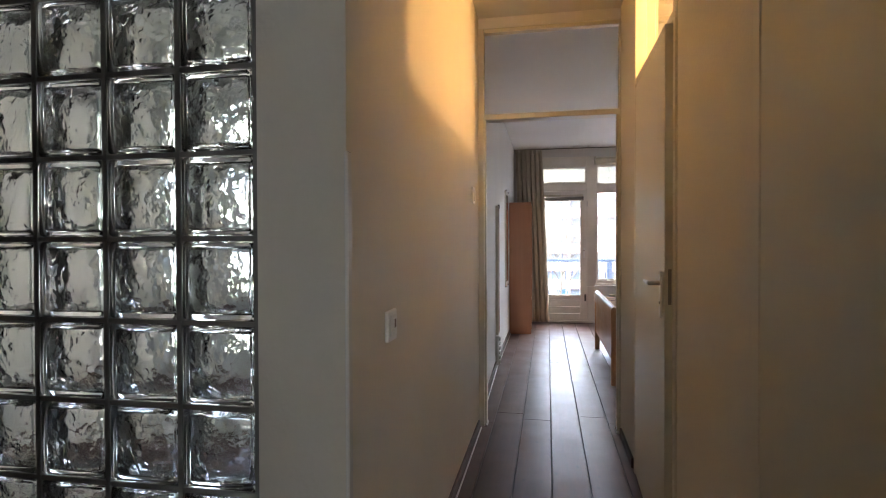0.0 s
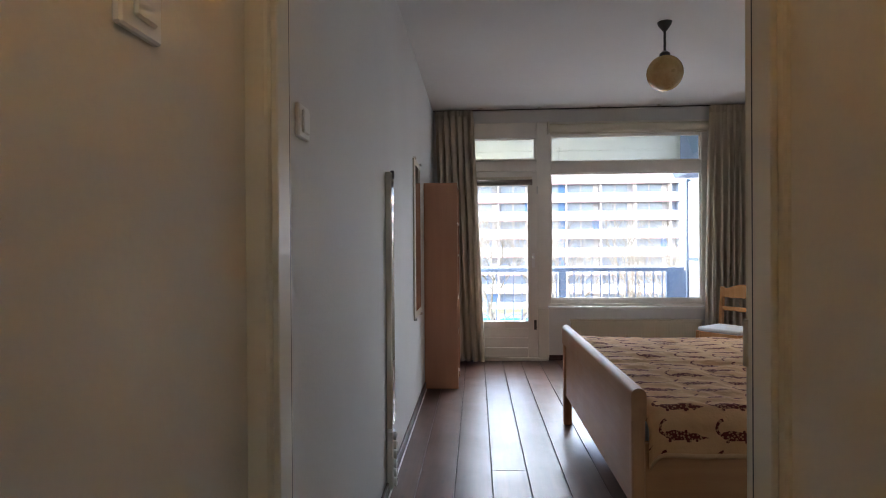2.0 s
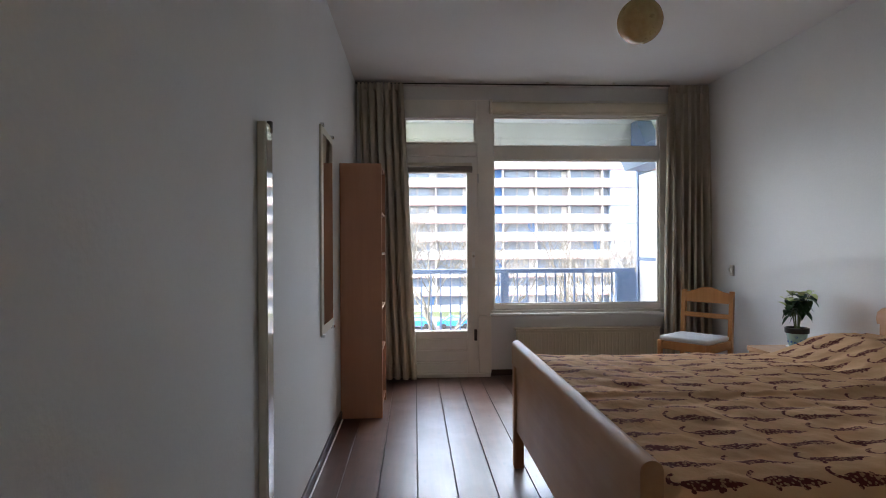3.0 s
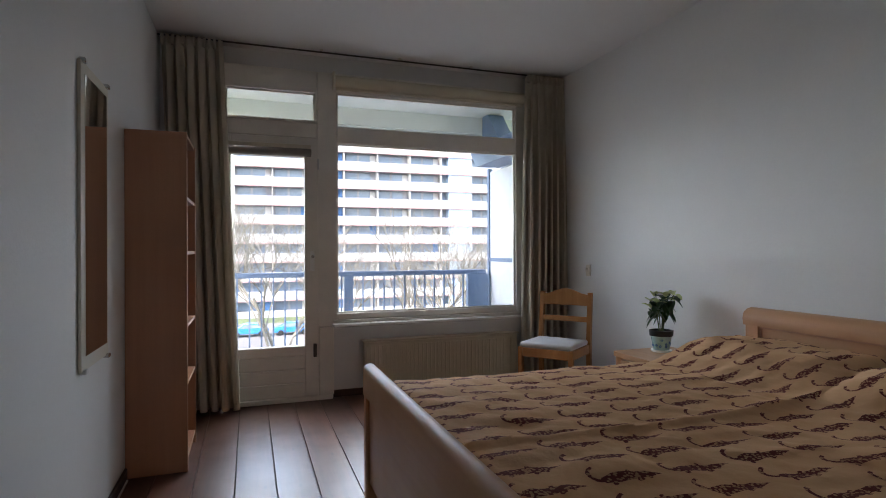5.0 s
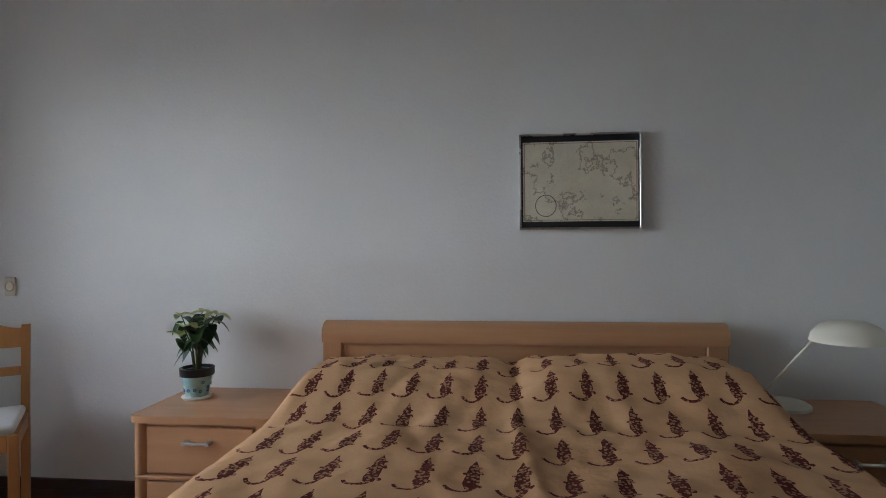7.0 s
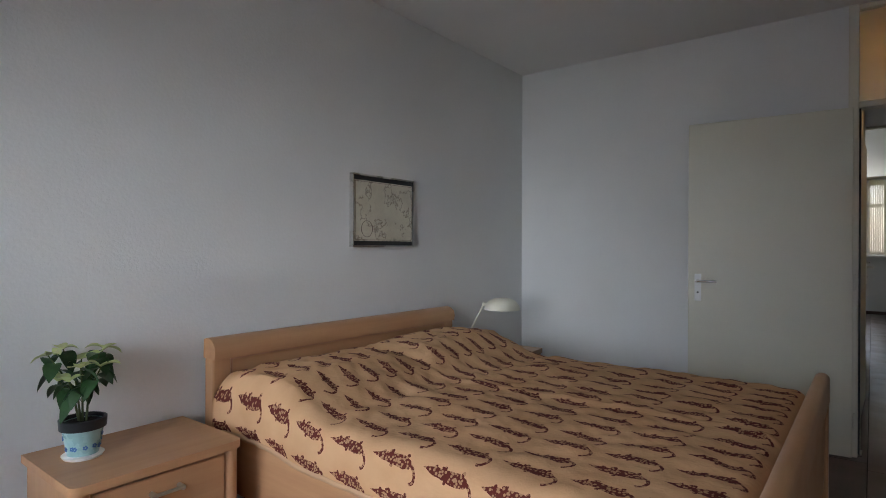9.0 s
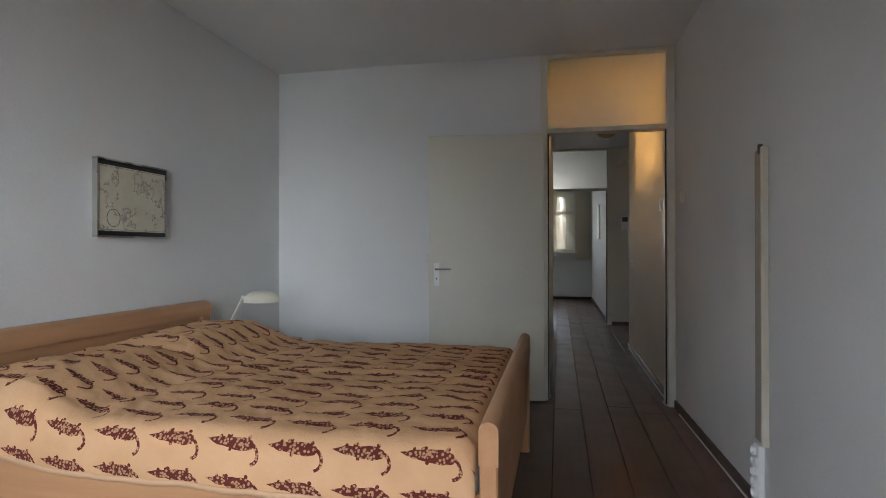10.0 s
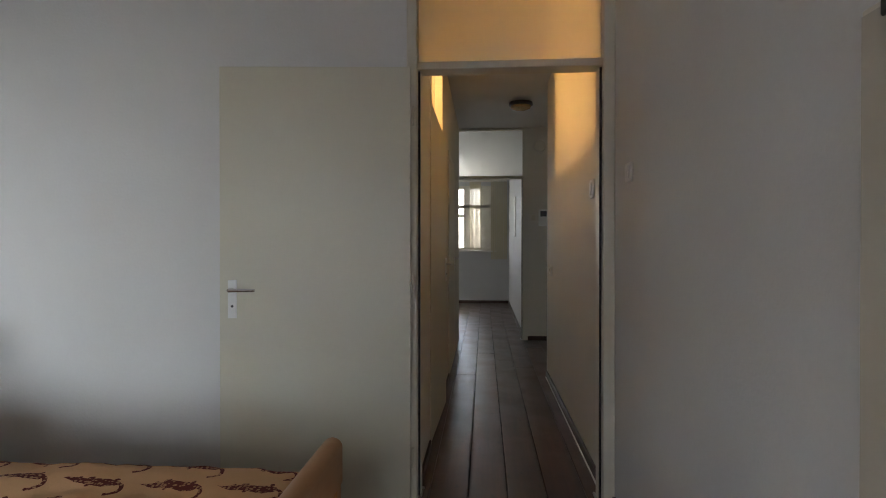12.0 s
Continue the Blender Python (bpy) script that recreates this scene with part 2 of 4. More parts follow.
    spots = ramp(nt, vo.outputs["Distance"], ((0.38, (1,) * 3), (0.48, (0,) * 3)))
    mask = math_node(nt, "MULTIPLY", mask, math_node(nt, "SUBTRACT", 1.0, math_node(nt, "MULTIPLY", spots, 0.6)))
    cloth = ramp(nt, tex_noise(nt, uv.outputs[0], 5, 4), ((0.3, (0.59, 0.335, 0.170)), (0.7, (0.67, 0.40, 0.220))))
    nt.links.new(mix_col(nt, mask, cloth, (0.125, 0.023, 0.016)), b.inputs["Base Color"])
    b.inputs["Roughness"].default_value = 0.85
    b.inputs["Specular IOR Level"].default_value = 0.2
    crinkle = math_node(nt, "ADD", math_node(nt, "MULTIPLY", tex_noise(nt, uv.outputs[0], 26, 4), 1.0), math_node(nt, "MULTIPLY", tex_noise(nt, uv.outputs[0], 420, 2), 0.06))
    bump(nt, b, crinkle, 0.40, 0.010)
    return m


def map_print():
    """Aged cream paper with faint ink coastlines and tints."""
    m, nt, b = blank("old_map_paper")
    v = objvec(nt)
    paper = ramp(nt, tex_noise(nt, v, 9, 5), ((0.3, (0.58, 0.53, 0.41)), (0.7, (0.70, 0.65, 0.52))))
    coast = tex_noise(nt, v, 7, 8, 0.62)
    line = ramp(nt, math_node(nt, "ABSOLUTE", math_node(nt, "SUBTRACT", coast, 0.52)), ((0.0, (1,) * 3), (0.02, (0,) * 3)))
    fine = ramp(nt, tex_noise(nt, v, 110, 2), ((0.55, (0,) * 3), (0.65, (1,) * 3)))
    col = mix_col(nt, math_node(nt, "MULTIPLY", line, 0.8), paper, (0.16, 0.11, 0.08))
    col = mix_col(nt, math_node(nt, "MULTIPLY", fine, 0.12), col, (0.2, 0.15, 0.11))
    nt.links.new(col, b.inputs["Base Color"])
    b.inputs["Roughness"].default_value = 0.5
    return m


M_GLOBE, M_SPREAD, M_MAP = marbled(), spread_cloth(), map_print()
M_BLOCK, M_BLOCKIN = block_glass("clear_block_glass", 0.05, 0.0), block_glass("wavy_block_glass", 0.15, 0.8)
M_MORTAR = plain("grey_block_mortar", (0.20, 0.20, 0.19), 0.85, var=0.1, big=6, small=90)
M_GREYW = plain("grey_white_plaster", (0.66, 0.67, 0.68), 0.7, var=0.03, small=140, relief=0.25)
M_CONC = plain("pale_concrete", (0.30, 0.30, 0.29), 0.85, var=0.08, big=2, small=30)
M_SLAB = plain("white_balcony_soffit", (0.70, 0.72, 0.68), 0.8, var=0.04, big=2, small=40)
M_RAIL = plain("blue_grey_steel_paint", (0.13, 0.19, 0.30), 0.45, var=0.06, big=4, small=60)
M_OPAL = plain("white_screen_panel", (0.78, 0.80, 0.80), 0.5, var=0.04, big=2)
M_PARA = plain("white_parapet_concrete", (0.50, 0.49, 0.48), 0.8, var=0.08, big=0.4, small=3)
# brick, red slab edge and far panes have paled colours that imitate haze
M_BRICK = plain("grey_brick_facade", (0.30, 0.30, 0.32), 0.85, var=0.15, big=0.4, small=4)
M_PINK = plain("hazed_red_slab_edge", (0.46, 0.29, 0.28), 0.8, var=0.1)
M_GLOSSW = plain("glossy_white_bead", (0.86, 0.85, 0.82), 0.15, var=0.02, relief=0.0)
M_BLUED = plain("blue_facade_panel", (0.08, 0.20, 0.45), 0.6, var=0.1)
M_TOWER = plain("pale_blue_tower_glass", (0.36, 0.46, 0.58), 0.3, var=0.1, big=0.5)
# dark panes lightened and blued, with the haze in their colour
M_DPANE = plain("hazed_far_pane", (0.22, 0.27, 0.34), 0.12, var=0.15, big=0.6)
M_BARK = plain("grey_brown_bark", (0.17, 0.16, 0.13), 0.9, var=0.25, big=2, small=20)
M_GRASS = plain("winter_grass", (0.09, 0.12, 0.05), 0.95, var=0.3, big=0.1, small=2)
M_ASPH = plain("pale_paving", (0.15, 0.145, 0.14), 0.9, var=0.2, big=0.2, small=4)
M_CARB = plain("bright_blue_car_paint", (0.03, 0.22, 0.55), 0.25, var=0.05, coat=0.5)
M_TYRE = plain("black_tyre", (0.02, 0.02, 0.02), 0.8)


# ---- building helpers ----
ORG = {}


def thing(name, base=(0, 0, 0), label="", category="", group="", kind="", m=None):
    """An Empty at the thing's base; its parts are given in world metres, or, with m, in the thing's own."""
    ob = new(name)
    ob.empty_display_size = 0.1
    ob.matrix_world = Matrix.Translation(base) if m is None else m
    ORG[ob] = Vector(base) if m is None else Vector((0, 0, 0))
    return tagged(ob, label, category, group, kind)


def part(name, bm, material, parent=None, label="", smooth=False):
    """Links a bmesh as one mesh object under a thing or a part."""
    if parent is not None:
        bmesh.ops.translate(bm, vec=-ORG[parent], verts=bm.verts)
    bmesh.ops.recalc_face_normals(bm, faces=bm.faces)
    me = bpy.data.meshes.new(name)
    bm.to_mesh(me)
    bm.free()
    me.materials.append(material)
    if smooth:
        for p in me.polygons:
            p.use_smooth = True
        me.set_sharp_from_angle(angle=radians(40))
    ob = new(name, me)
    if parent is not None:
        ob.parent = parent
        ORG[ob] = ORG[parent]
    if label:
        ob["label"] = label
    return ob


def shared(name, mesh, parent, loc):
    ob = new(name, mesh)
    ob.parent = parent
    ob.location = Vector(loc) - ORG[parent]
    return ob


def bx(x0, x1, y0, y1, z0, z1, bev=0.0, bm=None, seg=1):
    bm = bm or bmesh.new()
    r = bmesh.ops.create_cube(bm, size=1.0, matrix=Matrix.LocRotScale(((x0 + x1) / 2, (y0 + y1) / 2, (z0 + z1) / 2), None, (x1 - x0, y1 - y0, z1 - z0)))
    if bev:
        es = list({e for v in r["verts"] for e in v.link_edges})
        bmesh.ops.bevel(bm, geom=es, offset=bev, segments=seg, affect="EDGES", profile=0.5)
    return bm


def cyl(p, q, r0, r1=None, n=16, bm=None):
    """A round bar from p to q."""
    bm = bm or bmesh.new()
    p, q = Vector(p), Vector(q)
    d = q - p
    m = Matrix.Translation((p + q) / 2) @ d.to_track_quat("Z", "Y").to_matrix().to_4x4()
    bmesh.ops.create_cone(bm, cap_ends=True, segments=n, radius1=r0, radius2=r0 if r1 is None else r1, depth=d.length, matrix=m)
    return bm


def lathe(profile, centre=(0, 0, 0), n=28, bm=None, axis=None):
    """A turned shape from (radius, height) pairs."""
    bm = bm or bmesh.new()
    rings = []
    for r, h in profile:
        rings.append([bm.verts.new((r * math.cos(a), r * math.sin(a), h)) for a in (2 * math.pi * i / n for i in range(n))])
    for a, b in zip(rings, rings[1:]):
        for i in range(n):
            bm.faces.new((a[i], a[(i + 1) % n], b[(i + 1) % n], b[i]))
    for ring in (rings[0], rings[-1]):
        if (ring[0].co - ring[n // 2].co).length > 1e-5:
            bm.faces.new(ring)
    bmesh.ops.remove_doubles(bm, verts=bm.verts, dist=1e-6)
    m = Matrix.Translation(centre)
    if axis is not None:
        m = m @ Vector(axis).to_track_quat("Z", "Y").to_matrix().to_4x4()
    bmesh.ops.transform(bm, matrix=m, verts=bm.verts)
    return bm


def prism(outline, axis, a, b, bm=None):
    """An outline of pairs swept along an axis from a to b; pairs are the two other axes in order."""
    bm = bm or bmesh.new()
    i = "xyz".index(axis)

    def at(p, h):
        c = list(p)
        c.insert(i, h)
        return bm.verts.new(c)
    lo, hi = [at(p, a) for p in outline], [at(p, b) for p in outline]
    bm.faces.new(lo)
    bm.faces.new(hi)
    k = len(outline)
    for j in range(k):
        bm.faces.new((lo[j], lo[(j + 1) % k], hi[(j + 1) % k], hi[j]))
    return bm


def wall(name, boxes, material, label):
    bm = bmesh.new()
    for b in boxes:
        bx(*b, bm=bm)
    return tagged(part(name, bm, material), label, "wall", kind="structure")

# ---- the large structure ----
WX, EX, NY, H = -0.102, 3.07, 4.85, 2.63      # bedroom: west, east, north faces and height
HW, HE, HH = -0.05, 0.855, 2.70                # hall: west and east faces, and height



def west(y):
    """The west wall runs slightly askew: its face at y."""
    return -0.066 + (WX + 0.066) * min(1.0, max(0.0, y / 1.6))


face = [(west(y), y) for y in (-0.1, 0.0, 1.6, NY + 0.15)]
tagged(part("wall_west", prism([(WX - 0.12, NY + 0.15), (WX - 0.12, -0.1)] + face, "z", 0, H), M_WALL), "white painted plaster wall beside the bookcase", "wall", kind="structure")
wall("wall_east", [(EX, EX + 0.15, -0.1, NY + 0.15, 0, H)], M_WALL, "white painted plaster wall behind the headboard")
wall("wall_south", [(0.895, EX, -0.1, 0.0, 0, H)], M_WALL, "white painted plaster wall with the open bedroom door")
wall("wall_north", [(WX, 0.20, NY, NY + 0.12, 0, H), (0.20, 2.75, NY, NY + 0.12, 2.50, H), (2.75, EX, NY, NY + 0.12, 0, H),
                    (1.10, 2.75, NY, NY + 0.12, 0, 0.545)], M_WALL, "white wall round the window and balcony door")
tagged(part("ceiling", bx(WX - 0.12, EX + 0.15, -0.1, NY + 0.15, H, H + 0.15), M_CEIL), "white painted bedroom ceiling", "ceiling", kind="structure")

# hall walls
wall("wall_hall_west", [(HW - 0.17, HW, -2.47, -0.1, 0, HH), (-0.27, HW, -2.57, -2.47, 0, HH)], M_HALL, "cream painted hall wall ending at the glass blocks")
wall("wall_hall_east", [(HE, HE + 0.1, -0.70, -0.1, 0, HH), (HE, HE + 0.1, -2.42, -1.66, 0, HH), (HE, HE + 0.1, -4.5, -3.38, 0, HH),
                        (HE, HE + 0.1, -3.38, -2.42, 2.07, HH), (HE, HE + 0.1, -1.66, -0.70, 2.585, HH)], M_HALL, "cream painted hall wall with two doors")
wall("wall_hall_south", [(-2.2, 0.025, -4.6, -4.5, 0, HH), (0.935, HE + 1.9, -4.6, -4.5, 0, HH)], M_HALL, "cream painted wall at the end of the hall")
wall("wall_hall_far_west", [(-2.3, -2.2, -9.2, 0.0, 0, HH)], M_HALL, "plain cream wall closing the entrance hall")
tagged(part("ceiling_hall", bx(-2.3, 2.75, -9.2, -0.1, HH, HH + 0.15), M_CEIL), "white painted hall ceiling", "ceiling", kind="structure")

# room behind the glass blocks, with its own window to the daylight
wall("wall_kitchen", [(-2.2, -0.22, -0.2, -0.1, 0, 0.85), (-2.2, -0.22, -0.2, -0.1, 1.9, HH), (-2.2, -1.5, -0.2, -0.1, 0.85, 1.9), (-0.45, -0.22, -0.2, -0.1, 0.85, 1.9)],
     M_GREYW, "white wall with a window behind the glass blocks")

# bathroom behind the first hall door
wall("wall_bathroom", [(HE + 0.1, 2.7, -0.2, -0.1, 0, HH), (HE + 0.1, 2.7, -2.4, -2.3, 0, HH), (2.6, 2.7, -2.3, -0.2, 0, HH)], M_GREYW, "white wall of the lit bathroom")
wall("wall_cupboard", [(HE + 0.1, 2.7, -4.5, -4.4, 0, HH), (2.6, 2.7, -4.4, -2.4, 0, HH)], M_GREYW, "plain wall of the room behind the second door")

# far room
wall("wall_far_room", [(-0.1, 0.02, -9.0, -4.6, 0, HH), (2.7, 2.8, -9.0, -4.5, 0, HH), (0.02, 0.30, -9.1, -9.0, 0, HH), (0.30, 2.1, -9.1, -9.0, 0, 1.1),
                       (0.30, 2.1, -9.1, -9.0, 2.45, HH), (2.1, 2.8, -9.1, -9.0, 0, HH)], M_GREYW, "white wall of the front room")
fl = bx(-2.3, 2.8, -9.1, -0.1, -0.20, -0.024)
bx(WX - 0.12, EX + 0.15, -0.1, NY + 0.15, -0.20, -0.024, bm=fl)
tagged(part("floor", fl, M_GAP), "dark underfloor below the wide boards", "floor", kind="structure")


def skirting(name, boxes):
    bm = bmesh.new()
    for b in boxes:
        bx(*b, bm=bm, bev=0.004)
    return tagged(part(name, bm, M_SKIRT), "dark brown wooden skirting along the wall", "skirting", kind="structure")


skirting("baseboard_bedroom", [(WX, WX + 0.014, 1.60, NY, 0, 0.055), (EX - 0.014, EX, 0.0, NY, 0, 0.055), (0.98, EX, 0.0, 0.014, 0, 0.055), (1.10, EX, NY - 0.014, NY, 0, 0.055)])
side_strip = [(west(y), y) for y in (0.02, 1.6)] + [(west(y) + 0.014, y) for y in (1.6, 0.02)]
tagged(part("baseboard_bedroom_west", prism(side_strip, "z", 0, 0.055), M_SKIRT), "dark brown wooden skirting along the wall", "skirting", kind="structure")
skirting("baseboard_hall", [(HW, HW + 0.014, -2.57, -0.16, 0, 0.055), (HE - 0.014, HE, -0.66, -0.16, 0, 0.055), (HE - 0.014, HE, -2.38, -1.70, 0, 0.055), (-1.2, -0.02, -4.5, -4.486, 0, 0.055)])
skirting("baseboard_far_room", [(0.02, 0.034, -9.0, -4.66, 0, 0.06), (0.02, 2.7, -9.0, -8.986, 0, 0.06)])


# ---- doorways ----
def doorway(name, x0, x1, y0, y1, label, side=0.05, top=H, lint=2.03):
    """A frame with posts to the ceiling, a lintel at door height and a glazed panel above."""
    d = thing(name, ((x0 + x1) / 2, (y0 + y1) / 2, 0), label, "door frame", kind="structure")
    part("post", bx(x0 - side, x0, y0, y1, 0, top - 0.002, 0.004), M_TRIM, d)
    part("post", bx(x1, x1 + 0.05, y0, y1, 0, top - 0.002, 0.004), M_TRIM, d)
    part("lintel", bx(x0, x1, y0 + 0.01, y1 - 0.01, lint, lint + 0.035, 0.003), M_TRIM, d)
    part("top_rail", bx(x0, x1, y0 + 0.01, y1 - 0.01, top - 0.03, top - 0.003, 0.003), M_TRIM, d)
    g = part("pane", bx(x0 - 0.005, x1 + 0.005, (y0 + y1) / 2 - 0.003, (y0 + y1) / 2 + 0.003, lint + 0.03, top - 0.028), M_FROST, d, "frosted glass above the lintel")
    g.visible_shadow = False
    for a in (x0, x1 - 0.02):
        part("kick_plate", bx(a, a + 0.02, y0 - 0.012, y1 - 0.03, 0.0, 0.012, 0.002), M_METAL, d, "small steel plate at the foot of the post")
    for a, s in ((x0, 1), (x1, -1)):
        st = part("stop", bx(min(a, a + 0.012 * s), max(a, a + 0.012 * s), y0 + 0.02, y1 - 0.045, 0.012, lint, 0.002), M_TRIM, d)
        part("seal", bx(min(a, a + 0.010 * s), max(a, a + 0.010 * s), y1 - 0.045, y1 - 0.038, 0.012, lint), M_BLACK, st, "dark rubber door seal")
    return d


doorway("door_frame_bedroom", -0.012, 0.845, -0.115, 0.012, "cream painted wooden door frame with a glazed transom", 0.0535)
doorway("door_frame_far_room", 0.045, 0.885, -4.61, -4.49, "cream painted door frame at the far end", 0.02, HH, 2.055)


def lever(parent, x, y, z, nx, ny, along, s=1.0):
    """A steel lever on a long backplate; (nx, ny) points out of the leaf, along is the lever's way in plan."""
    n, a = Vector((nx, ny, 0)), Vector((*along, 0))
    c = Vector((x, y, z))
    ex = [c + a * u + n * w for u in (-0.02, 0.02) for w in (0.0, 0.008)]
    xs, ys = [p.x for p in ex], [p.y for p in ex]
    plate = part("backplate", bx(min(xs), max(xs), min(ys), max(ys), z - 0.13, z + 0.045, 0.002), M_PLAST, parent, "white enamelled door plate")
    part("keyhole", cyl(c + n * 0.007 + Vector((0, 0, -0.075)), c + n * 0.0095 + Vector((0, 0, -0.075)), 0.006), M_BLACK, plate)
    bm = cyl(c + n * 0.005, c + n * 0.05, 0.009)
    cyl(c + n * 0.046, c + n * 0.046 + a * 0.115, 0.009, 0.007, bm=bm)
    part("lever", bm, M_METAL, parent, "brushed steel lever handle", smooth=True)


# the bedroom door, swung right back against the wall
hinge = Vector((0.872, 0.030, 0))
door = thing("door_bedroom", m=Matrix.Translation(hinge) @ Matrix.Rotation(radians(4.5), 4, "Z"), label="off-white flush door swung fully open against the wall", category="door", kind="structure")
part("leaf", bx(0.0, 0.875, 0.0, 0.04, 0.012, 2.022, 0.003), M_DOOR, door)
lever(door, 0.815, 0.04, 1.00, 0, 1, (-1, 0))
part("latch_plate", bx(0.875, 0.878, 0.010, 0.030, 0.90, 1.12), M_METAL, door)
for z in (0.22, 1.02, 1.80):
    part("hinge", cyl((-0.008, 0.020, z - 0.045), (-0.008, 0.020, z + 0.045), 0.007, n=10), M_TRIM, door, smooth=True)


def hall_door(name, y_hinge, y_lock, ajar, label, glazed):
    """A flush door in the east wall of the hall, hinged at its bedroom end."""
    y0, y1 = min(y_hinge, y_lock), max(y_hinge, y_lock)
    f = thing(name + "_frame", (HE, (y0 + y1) / 2, 0), "cream painted wooden frame round the hall door", "door frame", kind="structure")
    top = 2.585 if glazed else 2.07
    part("post", bx(HE - 0.008, HE + 0.1, y1 + 0.004, y1 + 0.045, 0, top, 0.003), M_TRIM, f)
    part("post", bx(HE - 0.008, HE + 0.1, y0 - 0.045, y0 - 0.004, 0, top, 0.003), M_TRIM, f)
    part("lintel", bx(HE - 0.006, HE + 0.1, y0 - 0.004, y1 + 0.004, 2.03, 2.068, 0.003), M_TRIM, f)
    if glazed:
        g = part("pane", bx(HE + 0.05, HE + 0.056, y0 - 0.004, y1 + 0.004, 2.066, 2.58), M_GLASS, f, "clear glass above the door")
        g.visible_shadow = False
    w = y_hinge - y_lock
    d = thing(name, m=Matrix.Translation((HE + 0.005, y_hinge, 0)) @ Matrix.Rotation(radians(-ajar), 4, "Z"), label=label, category="door", kind="structure")
    part("leaf", bx(-0.012, 0.028, -w, 0.0, 0.012, 2.02, 0.003), M_DOOR, d)
    lever(d, -0.012, -w + 0.06, 1.065, -1, 0, (0, 1))
    part("lock_plate", bx(0.000, 0.012, -w - 0.002, -w, 0.99, 1.12), M_TAUPE, d, "worn bronze lock plate")
    return d


hall_door("door_bathroom", -0.74, -1.615, 1.8, "off-white flush door standing slightly ajar", True)
hall_door("door_store", -2.465, -3.335, 0.0, "off-white flush hall door, closed", False)

# ---- the window wall ----
FY0, FY1 = 4.815, 4.895
win = thing("window_1", (1.9, NY, 0.55), "white painted wooden window with transoms", "window", kind="structure")
part("window_frame", bx(0.98, 1.13, FY0, FY1, 0.55, 2.50, 0.005), M_FRAME, win)
part("window_frame", bx(2.662, 2.75, FY0, FY1, 0.60, 2.50, 0.005), M_FRAME, win)
part("window_frame", bx(1.13, 2.662, FY0, FY1, 1.962, 2.085, 0.005), M_FRAME, win)
part("window_frame", bx(1.13, 2.662, FY0, FY1, 2.352, 2.50, 0.005), M_FRAME, win)
part("window_frame", bx(1.13, 2.662, FY0, FY1, 0.60, 0.648, 0.005), M_FRAME, win)
part("window_frame", bx(0.30, 0.98, FY0, FY1, 2.345, 2.50, 0.005), M_FRAME, win)
part("window_frame", bx(0.20, 0.30, FY0, FY1, 0.0, 2.50, 0.005), M_FRAME, win)
part("window_frame", bx(0.30, 0.98, FY0, FY1, 1.99, 2.10, 0.005), M_FRAME, win)
for x0, x1, z0, z1 in ((1.13, 2.662, 0.648, 1.962), (1.13, 2.662, 2.085, 2.352), (0.33, 0.965, 2.115, 2.335)):
    bm = bmesh.new()
    for b in ((x0, x1, z0, z0 + 0.012), (x0, x1, z1 - 0.012, z1), (x0, x0 + 0.012, z0 + 0.012, z1 - 0.012), (x1 - 0.012, x1, z0 + 0.012, z1 - 0.012)):
        bx(b[0], b[1], 4.838, 4.852, b[2], b[3], bm=bm)
    part("glazing_bead", bm, M_FRAME, win)
    g = part("pane", bx(x0, x1, 4.855, 4.861, z0, z1), M_GLASS, win)
    g.visible_shadow = False
bm = bmesh.new()
for b in ((0.305, 0.98, 2.10, 2.118), (0.305, 0.98, 2.332, 2.345), (0.305, 0.332, 2.118, 2.332), (0.963, 0.98, 2.118, 2.332)):
    bx(b[0], b[1], 4.80, 4.838, b[2], b[3], bm=bm, bev=0.002)
part("top_light_sash", bm, M_FRAME, win)
part("sash_handle", bx(0.63, 0.75, 4.785, 4.80, 2.105, 2.118, 0.003), M_METAL, win, "small steel fanlight handle")
part("window_sill", bx(1.09, 2.76, 4.745, 4.83, 0.548, 0.575, 0.006), M_SILL, win, "narrow white sill board")
part("lower_frame", bx(1.10, 2.75, 4.80, 4.90, 0.575, 0.60, 0.003), M_FRAME, win)

bdoor = thing("door_balcony", (0.66, NY, 0), "white painted balcony door with a tall pane, closed", "balcony door", kind="structure")
part("stile", bx(0.305, 0.365, 4.805, 4.865, 0.035, 1.985, 0.004), M_FRAME, bdoor)
part("stile", bx(0.885, 0.985, 4.805, 4.865, 0.035, 1.985, 0.004), M_FRAME, bdoor)
part("top_rail", bx(0.365, 0.885, 4.805, 4.865, 1.84, 1.985, 0.004), M_FRAME, bdoor)
part("bottom_rail", bx(0.365, 0.885, 4.805, 4.865, 0.345, 0.415, 0.004), M_FRAME, bdoor)
for k in range(3):
    part("board", bx(0.365, 0.885, 4.812, 4.86, 0.035 + k * 0.104, 0.135 + k * 0.104, 0.004), M_FRAME, bdoor)
g = part("pane", bx(0.36, 0.89, 4.833, 4.839, 0.41, 1.845), M_GLASS, bdoor)
g.visible_shadow = False
part("door_lock", bx(0.925, 0.955, 4.79, 4.805, 0.98, 1.13, 0.003), M_PLAST, bdoor, "white lock plate")
part("knob", cyl((0.94, 4.805, 1.09), (0.94, 4.765, 1.09), 0.012), M_METAL, bdoor)
part("bolt", bx(0.945, 0.97, 4.785, 4.805, 0.33, 0.43, 0.003), M_DARKM, bdoor, "worn dark bolt")
part("hinge", cyl((0.985, 4.80, 1.75), (0.985, 4.80, 1.83), 0.007), M_METAL, bdoor)
part("threshold", bx(0.30, 1.09, 4.79, 4.90, 0.0, 0.033, 0.004), M_FRAME, bdoor)
